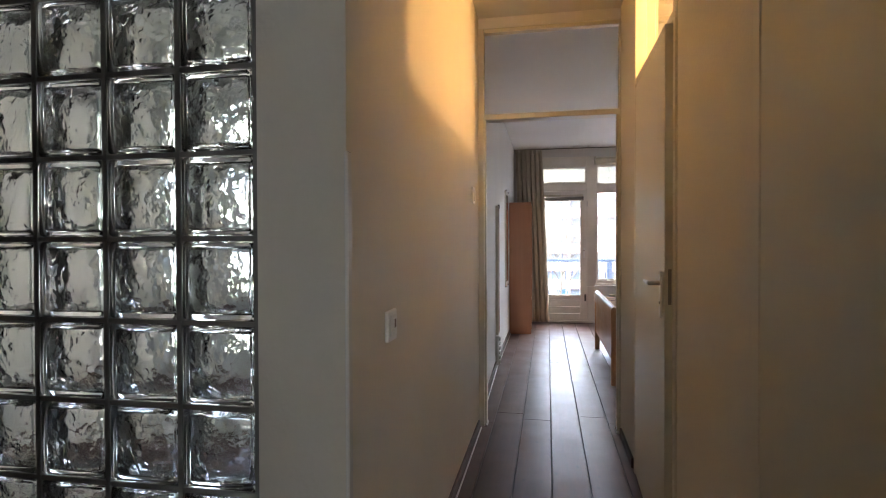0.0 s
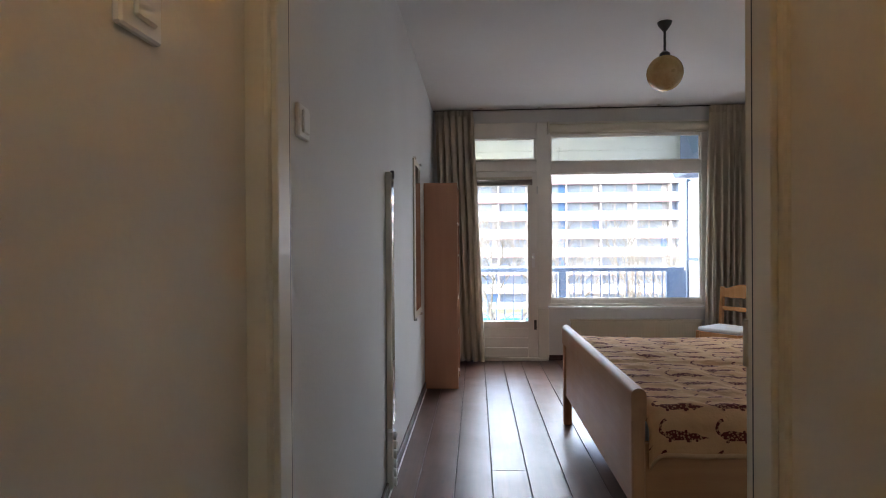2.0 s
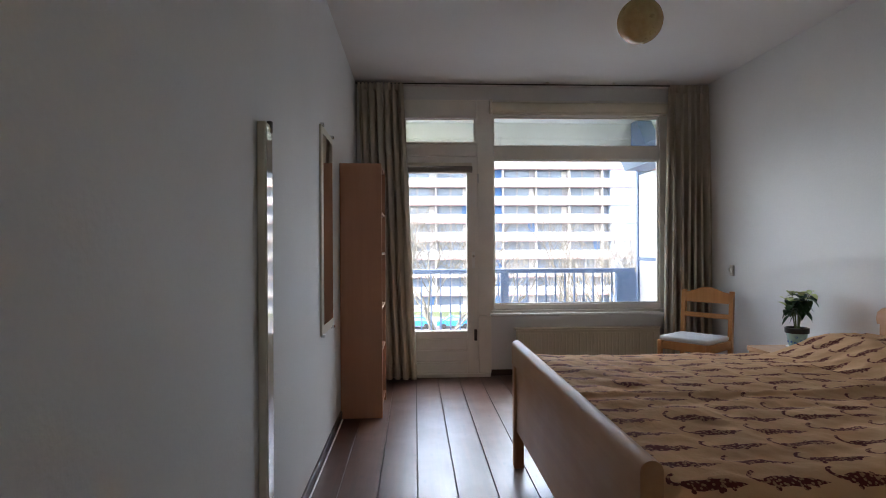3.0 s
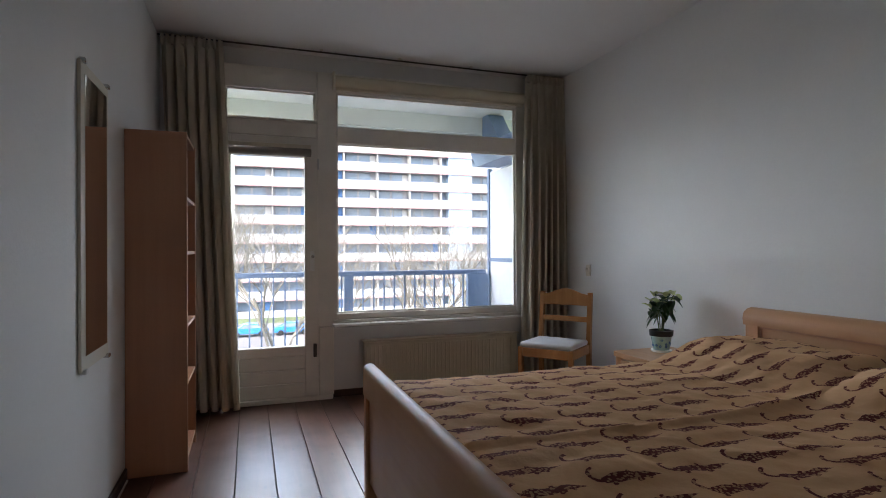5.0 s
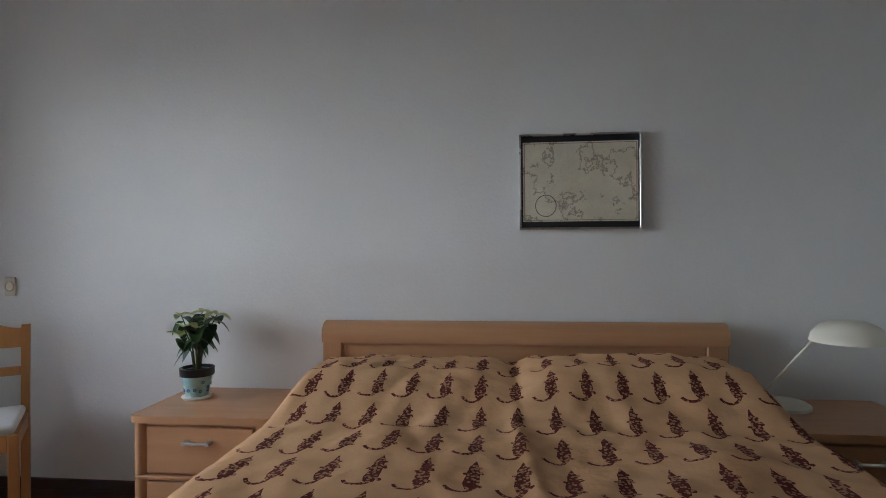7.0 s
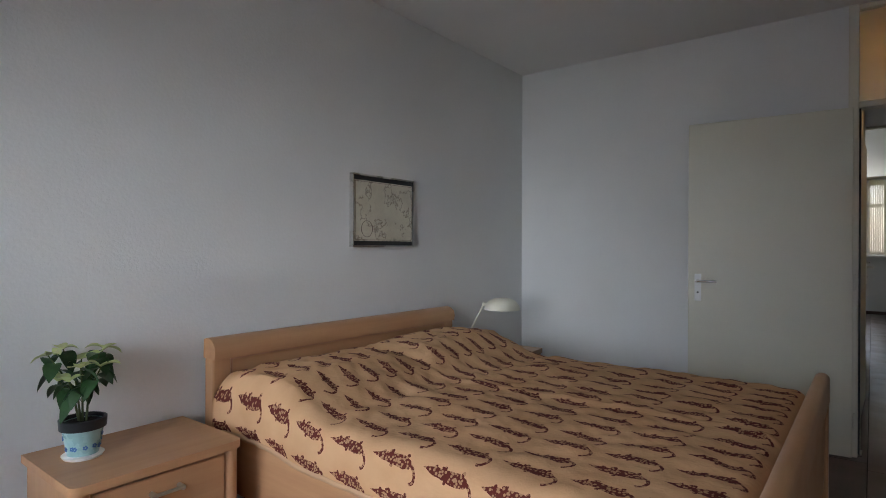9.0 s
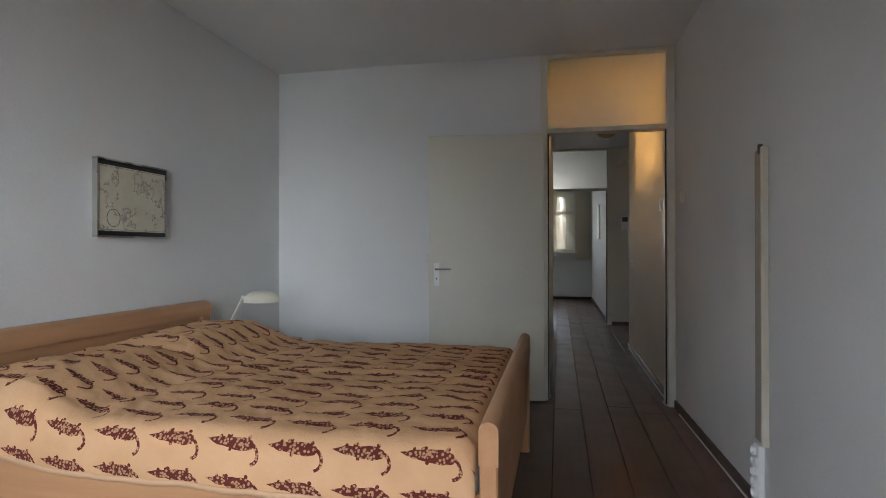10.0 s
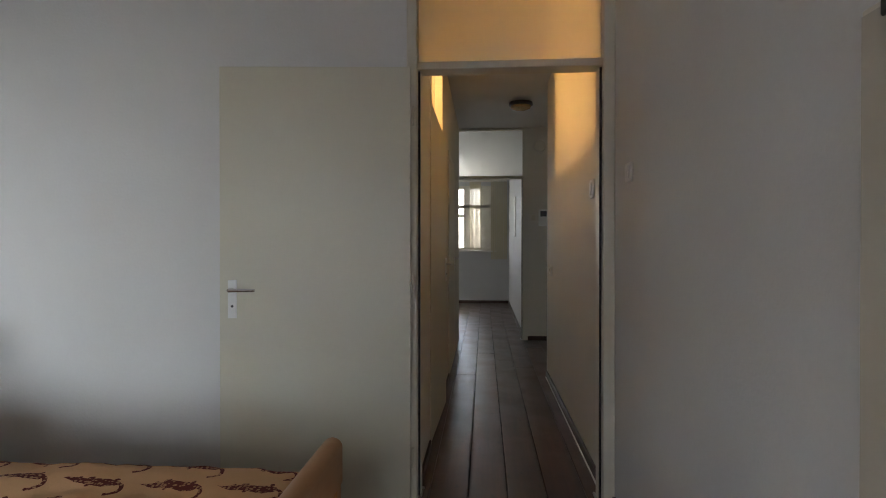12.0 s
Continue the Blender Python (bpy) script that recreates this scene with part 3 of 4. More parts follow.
part("cheek", bx(0.987, 1.10, 4.80, 4.90, 0.033, 0.548, 0.004), M_FRAME, bdoor)

rb = thing("roller_blind", (1.9, 4.78, 2.38), "cream roller blind rolled up above the window", "blind")
part("roll", cyl((1.11, 4.775, 2.425), (2.72, 4.775, 2.425), 0.045, n=24), M_BLIND, rb, smooth=True)
part("hem_bar", bx(1.12, 2.71, 4.765, 4.785, 2.362, 2.382, 0.003), M_BLIND, rb)
part("bracket", bx(1.09, 1.108, 4.735, 4.812, 2.37, 2.49, 0.003), M_CREAMP, rb)
rb = thing("roller_blind", (0.62, 4.78, 1.83), "grey-taupe blind rolled up on the balcony door", "blind")
part("roll", cyl((0.345, 4.775, 1.868), (0.93, 4.775, 1.868), 0.03, n=20), M_TAUPE, rb, smooth=True)
part("head_rail", bx(0.345, 0.93, 4.79, 4.805, 1.895, 1.93, 0.003), M_BLIND, rb)

# ---- curtains and radiator ----
rail = thing("curtain_rail", (1.5, 4.70, 2.60), "thin dark curtain rail fixed below the ceiling", "curtain rail")
part("rail", bx(WX + 0.005, EX - 0.005, 4.694, 4.706, 2.604, 2.615, 0.003), M_DARKM, rail)
for x in (0.4, 1.0, 1.6, 2.2):
    part("bracket", bx(x - 0.01, x + 0.01, 4.69, 4.71, 2.615, H), M_TRIM, rail)


def curtain(name, t0, t1, b0, b1, folds, seed, label):
    """A gathered curtain; its width goes from t0..t1 at the rail to b0..b1 at the hem."""
    rnd = random.Random(seed)
    ph = [rnd.uniform(-0.8, 0.8) for _ in range(folds + 2)]
    c = thing(name, ((b0 + b1) / 2, 4.70, 0.02), label, "curtain")
    nu, nv = folds * 12, 36
    bm = bmesh.new()
    rows = []
    for j in range(nv + 1):
        f = j / nv
        z = 2.60 - 2.575 * f
        row = []
        for i in range(nu + 1):
            u = i / nu
            a = u * folds * 2 * math.pi + ph[int(u * folds)] * 0.6 * math.sin(u * 7 + f * 1.5)
            x = (t0 + (t1 - t0) * u) * (1 - f) + (b0 + (b1 - b0) * u) * f + 0.012 * math.sin(a * 2 + 1 + f * 2)
            amp = 0.020 + 0.030 * min(1, f * 3)
            y = 4.70 - 0.02 + amp * math.sin(a) + 0.012 * math.sin(3 * f + u * 9)
            row.append(bm.verts.new((x, min(y, 4.76), z)))
        rows.append(row)
    for a, b in zip(rows, rows[1:]):
        for i in range(nu):
            bm.faces.new((a[i], a[i + 1], b[i + 1], b[i]))
    ob = part("drape", bm, M_CURT, c, smooth=True)
    s = ob.modifiers.new("thick", "SOLIDIFY")
    s.thickness = 0.003
    bm = bmesh.new()
    for i in range(folds * 2):
        x = t0 + (t1 - t0) * (i + 0.5) / (folds * 2)
        bx(x - 0.01, x + 0.01, 4.664, 4.69, 2.54, 2.612, bm=bm, bev=0.004)
    part("pleat_heading", bm, M_CURT, c)
    return c


curtain("curtain", WX + 0.02, 0.315, 0.0, 0.415, 6, 3, "taupe linen curtain gathered beside the balcony door")
curtain("curtain", 2.70, EX - 0.015, 2.66, EX - 0.02, 6, 5, "taupe linen curtain gathered behind the pine chair")

rad = thing("radiator", (1.96, 4.78, 0.06), "cream panel radiator under the window", "radiator")
part("panel", bx(1.32, 2.64, 4.755, 4.785, 0.065, 0.425, 0.008), M_RAD, rad)
for k in range(40):
    x = 1.345 + k * 0.0325
    part("flute", bx(x - 0.008, x + 0.008, 4.7515, 4.7555, 0.095, 0.395, 0.003), M_RAD, rad)
part("top_grille", bx(1.31, 2.65, 4.745, 4.84, 0.425, 0.437, 0.003), M_RAD, rad)
for x in (1.55, 2.40):
    part("bracket", bx(x - 0.015, x + 0.015, 4.785, 4.85, 0.1, 0.4), M_RAD, rad)
for x in (1.36, 2.60):
    part("pipe", cyl((x, 4.78, 0.0), (x, 4.78, 0.07), 0.008), M_RAD, rad)

# ---- bedroom things ----
def rounded_cap(x0, x1, z0, z1, n=6):
    """Outline in (x, z) with a half-round top."""
    r, c = (x1 - x0) / 2, (x0 + x1) / 2
    return [(x0, z0)] + [(c - r * math.cos(math.pi * i / n), z1 - r * 0.9 + r * 0.9 * math.sin(math.pi * i / n)) for i in range(n + 1)] + [(x1, z0)]


def xz_prism(outline, y0, y1):
    return prism([(x, z) for x, z in outline], "y", y0, y1)


BY0, BY1 = 1.080, 2.765
bed = thing("bed", (1.97, (BY0 + BY1) / 2, 0), "beech veneer double bed with a rounded headboard", "bed")
# footboard
part("footboard_panel", bx(0.940, 0.966, BY0 + 0.05, BY1 - 0.05, 0.20, 0.56), M_BEECH, bed)
part("footboard_cap", xz_prism(rounded_cap(0.925, 0.981, 0.545, 0.668, 8), BY0, BY1), M_BEECH, bed, smooth=True)
for y in (BY0 + 0.004, BY1 - 0.054):
    part("leg", bx(0.927, 0.979, y, y + 0.05, 0.0, 0.55, 0.006), M_BEECHZ, bed)
# headboard
part("headboard_panel", bx(2.985, 3.022, BY0 + 0.08, BY1 - 0.08, 0.28, 0.745), M_BEECH, bed)
part("headboard_cap", xz_prism([(2.962, 0.732), (2.956, 0.765), (2.964, 0.795), (2.99, 0.815), (3.02, 0.822), (3.045, 0.815), (3.05, 0.735)], BY0, BY1), M_BEECH, bed, smooth=True)
# thin moulding; its darker veneer stands in for the shadow line of the recess
bm = bx(2.978, 2.986, BY0 + 0.085, BY1 - 0.085, 0.722, 0.732, 0.002)
for y in (BY0 + 0.085, BY1 - 0.095):
    bx(2.978, 2.986, y, y + 0.010, 0.40, 0.722, 0.002, bm)
part("moulding", bm, M_SHELF, bed, "moulding round the headboard panel, darkened as the recess's shadow line")
for y in (BY0, BY1 - 0.085):
    part("post", bx(2.972, 3.04, y, y + 0.085, 0.0, 0.738, 0.006), M_BEECHZ, bed)
for y in (BY0 + 0.02, BY1 - 0.05):
    part("side_rail", bx(0.974, 2.972, y, y + 0.03, 0.20, 0.455, 0.005), M_BEECHX, bed)
part("slat_base", bx(0.98, 2.965, BY0 + 0.05, BY1 - 0.05, 0.25, 0.29), M_BEECHX, bed)
matt = thing("mattress", (1.97, (BY0 + BY1) / 2, 0.29), "thick mattress hidden under the printed bedspread", "mattress")
part("core", bx(0.995, 2.955, BY0 + 0.06, BY1 - 0.06, 0.291, 0.55, 0.03, seg=2), M_CUSH, matt)


def bedspread():
    """A draped sheet: flat over the mattress, humped over two pillows, rounded over both long sides."""
    t = thing("bedspread", (1.97, (BY0 + BY1) / 2, 0.45), "sand-coloured cotton bedspread printed with dark spotted animals", "bedspread")
    nx, nv = 150, 150
    top, hang, r = 0.595, 0.115, 0.07
    half = (BY1 - BY0) / 2 - 0.005
    cy = (BY0 + BY1) / 2
    flat = half - r
    total = 2 * (flat + r * math.pi / 2 + hang)
    bm = bmesh.new()
    uvl = bm.loops.layers.uv.new("UVMap")
    uvs, rows = {}, []
    ulen = 0.0
    for i in range(nx + 1):
        f = i / nx
        x = 0.990 + 1.970 * f
        ulen = x
        row = []
        for j in range(nv + 1):
            s = -total / 2 + total * j / nv
            a = abs(s)
            sg = 1 if s > 0 else -1
            if a < flat:
                y, z, side = a, 0.0, 0.0
            elif a < flat + r * math.pi / 2:
                th = (a - flat) / r
                y, z, side = flat + r * math.sin(th), r * math.cos(th) - r, min(1, th / 1.2)
            else:
                y, z, side = half, -r - (a - flat - r * math.pi / 2), 1.0
            yy = cy + sg * y
            # pillows
            px = max(0.0, min(1.0, (x - 2.30) / 0.36))
            hump = px * px * (3 - 2 * px)
            if x > 2.80:
                hump *= 1 - 0.30 * ((x - 2.80) / 0.16) ** 2
            pill = 0.0
            for pc in (1.50, 2.36):
                q = abs(yy - pc) / 0.475
                pill = max(pill, max(0.0, 1 - q ** 3.2) ** 0.7 * (1.0 if pc < 2 else 0.75))
            edge = 1 - 0.55 * side
            zz = top + z + hump * (0.045 + 0.085 * pill) * edge
            # wrinkles and folds
            w = noise.noise(Vector((x * 2.2, yy * 3.4, 0.3))) * 0.014 + noise.noise(Vector((x * 7, yy * 9, 4.3))) * 0.006
            w += abs(noise.noise(Vector((x * 3.2 + yy * 2, yy * 5 - x, 9.0)))) * 0.012
            seam = math.exp(-((yy - 1.93 - 0.03 * math.sin(x * 3)) / 0.018) ** 2) * 0.011 * (1 - hump)
            crease = math.exp(-((x - 2.33 - 0.05 * math.sin(yy * 4)) / 0.05) ** 2) * 0.018 * noise.noise(Vector((yy * 9, x * 9, 1.0)))
            w += 0.010 * hump * noise.noise(Vector((x * 16, yy * 12, 2.0))) + 0.005 * noise.noise(Vector((x * 20 + yy * 12, yy * 16, 7.0))) + 0.006 * noise.noise(Vector((x * 10 - yy * 6, yy * 12, 5.0)))
            zz += (w + seam + crease) * (1 - 0.6 * side)
            fx = max(0.0, 1 - (x - 0.99) / 0.06)
            zz -= 0.05 * fx ** 2
            out = sg * side * (0.012 * noise.noise(Vector((x * 6, 3 * sg, z * 5))) + 0.010)
            v = bm.verts.new((x, yy + out, zz))
            uvs[v] = (ulen + hump * 0.06, s + total / 2)
            row.append(v)
        rows.append(row)
    for a, b in zip(rows, rows[1:]):
        for j in range(nv):
            fc = bm.faces.new((a[j], b[j], b[j + 1], a[j + 1]))
            for lp in fc.loops:
                lp[uvl].uv = uvs[lp.vert]
    for k, sg in ((0, -1), (nv, 1)):
        hem = bmesh.new()
        pts = [r[k].co for r in rows]
        for a, b in zip(pts, pts[1:]):
            lo, hi = Vector((0, 0.0045 * sg, -0.002)), Vector((0, 0.0045 * sg, 0.016))
            hem.faces.new([hem.verts.new(p) for p in (a + lo, b + lo, b + hi, a + hi)])
        bmesh.ops.remove_doubles(hem, verts=hem.verts, dist=1e-5)
        h = part("hem", hem, M_HEM, t, "plain stitched hem", smooth=True)
        h.modifiers.new("thick", "SOLIDIFY").thickness = 0.003
    ob = part("cloth", bm, M_SPREAD, t, smooth=True)
    s = ob.modifiers.new("thick", "SOLIDIFY")
    s.thickness, s.offset = 0.006, -1
    return t


bedspread()


def nightstand(y0, y1, label):
    n = thing("nightstand", (2.84, (y0 + y1) / 2, 0), label, "nightstand", group="nightstands beside the bed")
    part("carcass", bx(2.635, 3.045, y0 + 0.015, y1 - 0.015, 0.06, 0.478, 0.003), M_BEECHZ, n)
    part("plinth", bx(2.66, 3.04, y0 + 0.03, y1 - 0.03, 0.0, 0.06), M_BEECH, n)
    bm = bx(2.605, 3.05, y0, y1, 0.478, 0.505)
    es = [e for e in bm.edges if abs(e.verts[0].co.x - 2.605) < 1e-4 and abs(e.verts[1].co.x - 2.605) < 1e-4 and abs(e.verts[0].co.z - e.verts[1].co.z) > 0.01]
    bmesh.ops.bevel(bm, geom=es, offset=0.03, segments=4, affect="EDGES", profile=0.5)
    part("top", bm, M_BEECH, n, smooth=True)
    for y in (y0 + 0.035, y1 - 0.035):
        part("corner_column", cyl((2.640, y, 0.06), (2.640, y, 0.476), 0.026), M_BEECHZ, n, smooth=True)
    for z in (0.075, 0.285):
        d = part("drawer", bx(2.618, 2.637, y0 + 0.066, y1 - 0.066, z, z + 0.178, 0.004), M_BEECH, n)
        bm = cyl((2.592, (y0 + y1) / 2 - 0.05, z + 0.125), (2.592, (y0 + y1) / 2 + 0.05, z + 0.125), 0.006)
        for y in ((y0 + y1) / 2 - 0.045, (y0 + y1) / 2 + 0.045):
            cyl((2.62, y, z + 0.125), (2.588, y, z + 0.125), 0.009, bm=bm)
        part("handle", bm, M_METAL, d, "slim steel bar handle", smooth=True)
    part("mid_rail", bx(2.612, 2.64, y0 + 0.02, y1 - 0.02, 0.262, 0.276, 0.003), M_BEECH, n)
    return n


nightstand(2.855, 3.410, "beech nightstand with two drawers and steel handles")
nightstand(0.500, 1.050, "beech nightstand holding the white reading lamp")


def plant(x, y, z):
    p = thing("potted_plant", (x, y, z), "small green plant with pale cream top leaves in a teal pot", "plant")
    o = (x, y, z)
    pot = part("pot", lathe([(0.0, 0.012), (0.046, 0.012), (0.064, 0.118), (0.058, 0.118), (0.05, 0.09), (0.0, 0.09)], o), M_POTG, p, "pale teal glazed pot with small blue flowers", smooth=True)
    part("rim", lathe([(0.0615, 0.096), (0.069, 0.098), (0.071, 0.130), (0.062, 0.132), (0.060, 0.10)], o), M_BLACK, p, "black inner pot rim", smooth=True)
    part("soil", lathe([(0.0, 0.122), (0.061, 0.116), (0.061, 0.10), (0.0, 0.10)], o), M_SOIL, p)
    part("saucer", lathe([(0.0, 0.0), (0.056, 0.0), (0.063, 0.010), (0.060, 0.012), (0.0, 0.012)], o), M_PLAST, p, "white saucer", smooth=True)
    rnd = random.Random(4)
    bm = bmesh.new()
    for k in range(16):
        a, h = k * 2.4 + rnd.uniform(-0.3, 0.3), rnd.uniform(0.032, 0.078)
        r = 0.046 + (h - 0.012) * 0.17 + 0.0012
        c, n = Vector((x + r * math.cos(a), y + r * math.sin(a), z + h)), Vector((math.cos(a), math.sin(a), 0))
        for q in range(5):
            b = q * 1.257
            cc = c + Vector((-n.y, n.x, 0)) * 0.005 * math.cos(b) + Vector((0, 0, 0.005 * math.sin(b)))
            cyl(cc - n * 0.002, cc + n * 0.0012, 0.0032, n=6, bm=bm)
    tagged(part("flower_print", bm, M_POTB, pot, "small blue painted flowers"), kind="stuff")
    stems, tips = bmesh.new(), []
    for k in range(9):
        a = k * 2.4 + 0.3
        h, rr = rnd.uniform(0.13, 0.245), rnd.uniform(0.045, 0.105)
        q = Vector((x + rr * math.cos(a), y + rr * math.sin(a), z + 0.115 + h))
        mid = Vector((x + rr * 0.35 * math.cos(a), y + rr * 0.35 * math.sin(a), z + 0.115 + h * 0.55))
        cyl((x + 0.01 * math.cos(a), y + 0.01 * math.sin(a), z + 0.11), mid, 0.0035, 0.003, 6, stems)
        cyl(mid, q, 0.003, 0.002, 6, stems)
        tips.append((q, mid, a))
    part("stem", stems, M_STEM, p)

    def leaf(base, way, droop, length, wide):
        """A pointed leaf folded along its rib and bent down to the tip."""
        bm = bmesh.new()
        side = Vector((-way.y, way.x, 0)).normalized()
        rows = []
        for i in range(7):
            f = i / 6
            c = base + way * length * f + Vector((0, 0, -droop * length * f * f))
            w = wide * math.sin(math.pi * min(1, f * 0.96 + 0.04)) ** 0.65 * (1.08 - 0.3 * f)
            up = Vector((0, 0, w * 0.35))
            rows.append([bm.verts.new(c + side * w + up), bm.verts.new(c), bm.verts.new(c - side * w + up)])
        for a, b in zip(rows, rows[1:]):
            for i in range(2):
                bm.faces.new((a[i], a[i + 1], b[i + 1], b[i]))
        return bm
    for q, mid, a in tips:
        for k in range(3):
            b = a + k * 2.1 + rnd.uniform(-0.4, 0.4)
            way = Vector((math.cos(b), math.sin(b), rnd.uniform(0.1, 1.0))).normalized()
            part("leaf", leaf(q, way, rnd.uniform(0.2, 0.6), rnd.uniform(0.050, 0.075), rnd.uniform(0.019, 0.025)), M_LEAFP if rnd.random() < 0.8 else M_LEAF, p, smooth=True)
        for k in range(4):
            b = a + k * 1.7 + rnd.uniform(-0.5, 0.5)
            way = Vector((math.cos(b), math.sin(b), rnd.uniform(-0.3, 0.1))).normalized()
            base = mid.lerp(q, rnd.uniform(0.0, 0.95))
            part("leaf", leaf(base, way, rnd.uniform(0.6, 1.1), rnd.uniform(0.052, 0.072), rnd.uniform(0.023, 0.029)), M_LEAF, p, smooth=True)
    return p


plant(2.875, 3.285, 0.5055)

lamp = thing("reading_lamp", (2.93, 0.88, 0.505), "ivory reading lamp with a domed shade, switched off", "lamp")
part("base", lathe([(0.0, 0.0), (0.10, 0.0), (0.10, 0.012), (0.085, 0.022), (0.0, 0.03)], (2.93, 0.90, 0.5055)), M_LAMPW, lamp, smooth=True)
part("arm", cyl((2.985, 0.965, 0.52), (2.962, 0.725, 0.812), 0.006), M_LAMPW, lamp, smooth=True)
part("joint", bx(2.885, 2.972, 0.712, 0.738, 0.795, 0.822, 0.006), M_LAMPW, lamp)
sh = part("shade", lathe([(0.125, 0.0), (0.118, 0.030), (0.095, 0.058), (0.06, 0.075), (0.0, 0.080), (0.0, 0.077), (0.06, 0.071), (0.092, 0.055), (0.115, 0.028), (0.122, 0.0)], (2.81, 0.725, 0.782)), M_LAMPW, lamp, smooth=True)

# framed map
pic = thing("framed_map", (3.06, 1.656, 1.21), "old cream map in a thin silver frame with black bands", "picture")
part("backing", bx(3.046, 3.066, 1.405, 1.907, 1.218, 1.618), M_BLACK, pic, "black mount board")
bm = bmesh.new()
for b in ((1.400, 1.912, 1.213, 1.222), (1.400, 1.912, 1.614, 1.623), (1.400, 1.408, 1.222, 1.614), (1.904, 1.912, 1.222, 1.614)):
    bx(3.038, 3.068, b[0], b[1], b[2], b[3], 0.001, bm)
part("frame", bm, M_METAL, pic, "thin silver metal frame")
part("sheet", bx(3.0435, 3.0455, 1.414, 1.897, 1.247, 1.588), M_MAP, pic, "aged cream map sheet")
ring = bmesh.new()
for k in range(22):
    a, b = 2 * math.pi * k / 22, 2 * math.pi * (k + 1) / 22
    cyl((3.0432, 1.80 + 0.044 * math.cos(a), 1.315 + 0.046 * math.sin(a)), (3.0432, 1.80 + 0.044 * math.cos(b), 1.315 + 0.046 * math.sin(b)), 0.0015, n=6, bm=ring)
part("cartouche", ring, M_SKIRT, pic, "dark oval cartouche printed on the map")
ink = plain("faded_map_ink", (0.22, 0.15, 0.11), 0.6, var=0.3)
ins = bx(3.0428, 3.0434, 1.42, 1.891, 1.2525, 1.2545)
for b in ((1.42, 1.891, 1.5805, 1.5825), (1.42, 1.422, 1.2545, 1.5805), (1.889, 1.891, 1.2545, 1.5805)):
    bx(3.0428, 3.0434, *b, bm=ins)
part("printed_border", ins, ink, pic)

# bookcase
bc = thing("bookcase", (0.05, 3.89, 0), "empty narrow red-brown veneer bookcase against the wall", "bookcase")
SX0, SX1, SY0, SY1 = WX + 0.004, 0.185, 3.640, 4.120
part("side", bx(SX0, SX1, SY0, SY0 + 0.018, 0, 1.745, 0.001), M_SHELF, bc)
part("side", bx(SX0, SX1, SY1 - 0.018, SY1, 0, 1.745, 0.001), M_SHELF, bc)
part("back", bx(SX0, SX0 + 0.006, SY0 + 0.018, SY1 - 0.018, 0.0, 1.745), M_SHELF, bc)
part("plinth", bx(SX1 - 0.03, SX1 - 0.015, SY0 + 0.018, SY1 - 0.018, 0.0, 0.058), M_SHELF, bc)
for z in (0.058, 0.435, 0.735, 1.115, 1.40, 1.727):
    s = part("shelf", bx(SX0 + 0.006, SX1 - 0.004, SY0 + 0.018, SY1 - 0.018, z, z + 0.018), M_SHELF, bc)
    part("edge_band", bx(SX1 - 0.0045, SX1 - 0.002, SY0 + 0.019, SY1 - 0.019, z + 0.001, z + 0.017), M_EDGE, s, "pale edge banding")
for y in (SY0 + 0.001, SY1 - 0.017):
    part("edge_band", bx(SX1, SX1 + 0.002, y, y + 0.016, 0.001, 1.744), M_EDGE, bc, "pale edge banding")

# wall mirror by the bookcase
mir = thing("wall_mirror", (WX, 3.05, 0.68), "narrow wall mirror with a cream border and steel clips", "mirror")
part("border", bx(WX + 0.002, WX + 0.014, 2.845, 3.255, 0.69, 1.835, 0.002), M_CREAMP, mir)
part("mirror_glass", bx(WX + 0.0142, WX + 0.018, 2.885, 3.215, 0.745, 1.79), M_MIRROR, mir, "clear mirror glass")
for y in (2.875, 3.225):
    for z in (0.68, 1.828):
        part("clip", bx(WX + 0.002, WX + 0.026, y - 0.016, y + 0.016, z, z + 0.018, 0.003), M_METAL, mir, "steel mirror clip")

# tall narrow glossy panel with the power strip below
pan = thing("wall_strip", (WX, 1.67, 0.30), "tall narrow glossy cream board fixed upright on the wall", "wall board")
part("edge_frame", bx(WX + 0.002, WX + 0.030, 1.655, 1.735, 0.312, 1.578, 0.003), M_CREAMP, pan)
part("glossy_face", bx(WX + 0.0302, WX + 0.033, 1.660, 1.730, 0.33, 1.566), M_CREAMG, pan)
part("clip", bx(WX + 0.020, WX + 0.038, 1.707, 1.722, 1.548, 1.590, 0.003), M_DARKM, pan, "dark metal corner clip")
ps = thing("power_strip", (WX, 1.66, 0.02), "white plastic multi-socket power strip fixed upright", "power strip")
part("body", bx(WX + 0.002, WX + 0.036, 1.635, 1.69, 0.02, 0.305, 0.006), M_PLAST, ps)
for k in range(6):
    part("socket", lathe([(0.0, 0.0), (0.020, 0.0), (0.020, 0.012), (0.016, 0.014), (0.014, 0.004), (0.0, 0.004)], (WX + 0.036, 1.6625, 0.05 + k * 0.045), n=16, axis=(1, 0, 0)), M_PLAST, ps, smooth=True)


def wall_plate(name, x, y, z, nx, material, label, rocker=True, w=0.04, h=0.04, inner=None):
    """A square plate with a rocker or a socket well, on a wall that faces along x."""
    t = thing(name, (x, y, z - h), label, "switch" if rocker else "socket")
    a, b = sorted((x + nx * 0.0005, x + nx * 0.012))
    part("plate", bx(a, b, y - w, y + w, z - h, z + h, 0.003), material, t)
    a, b = sorted((x + nx * 0.012, x + nx * 0.019))
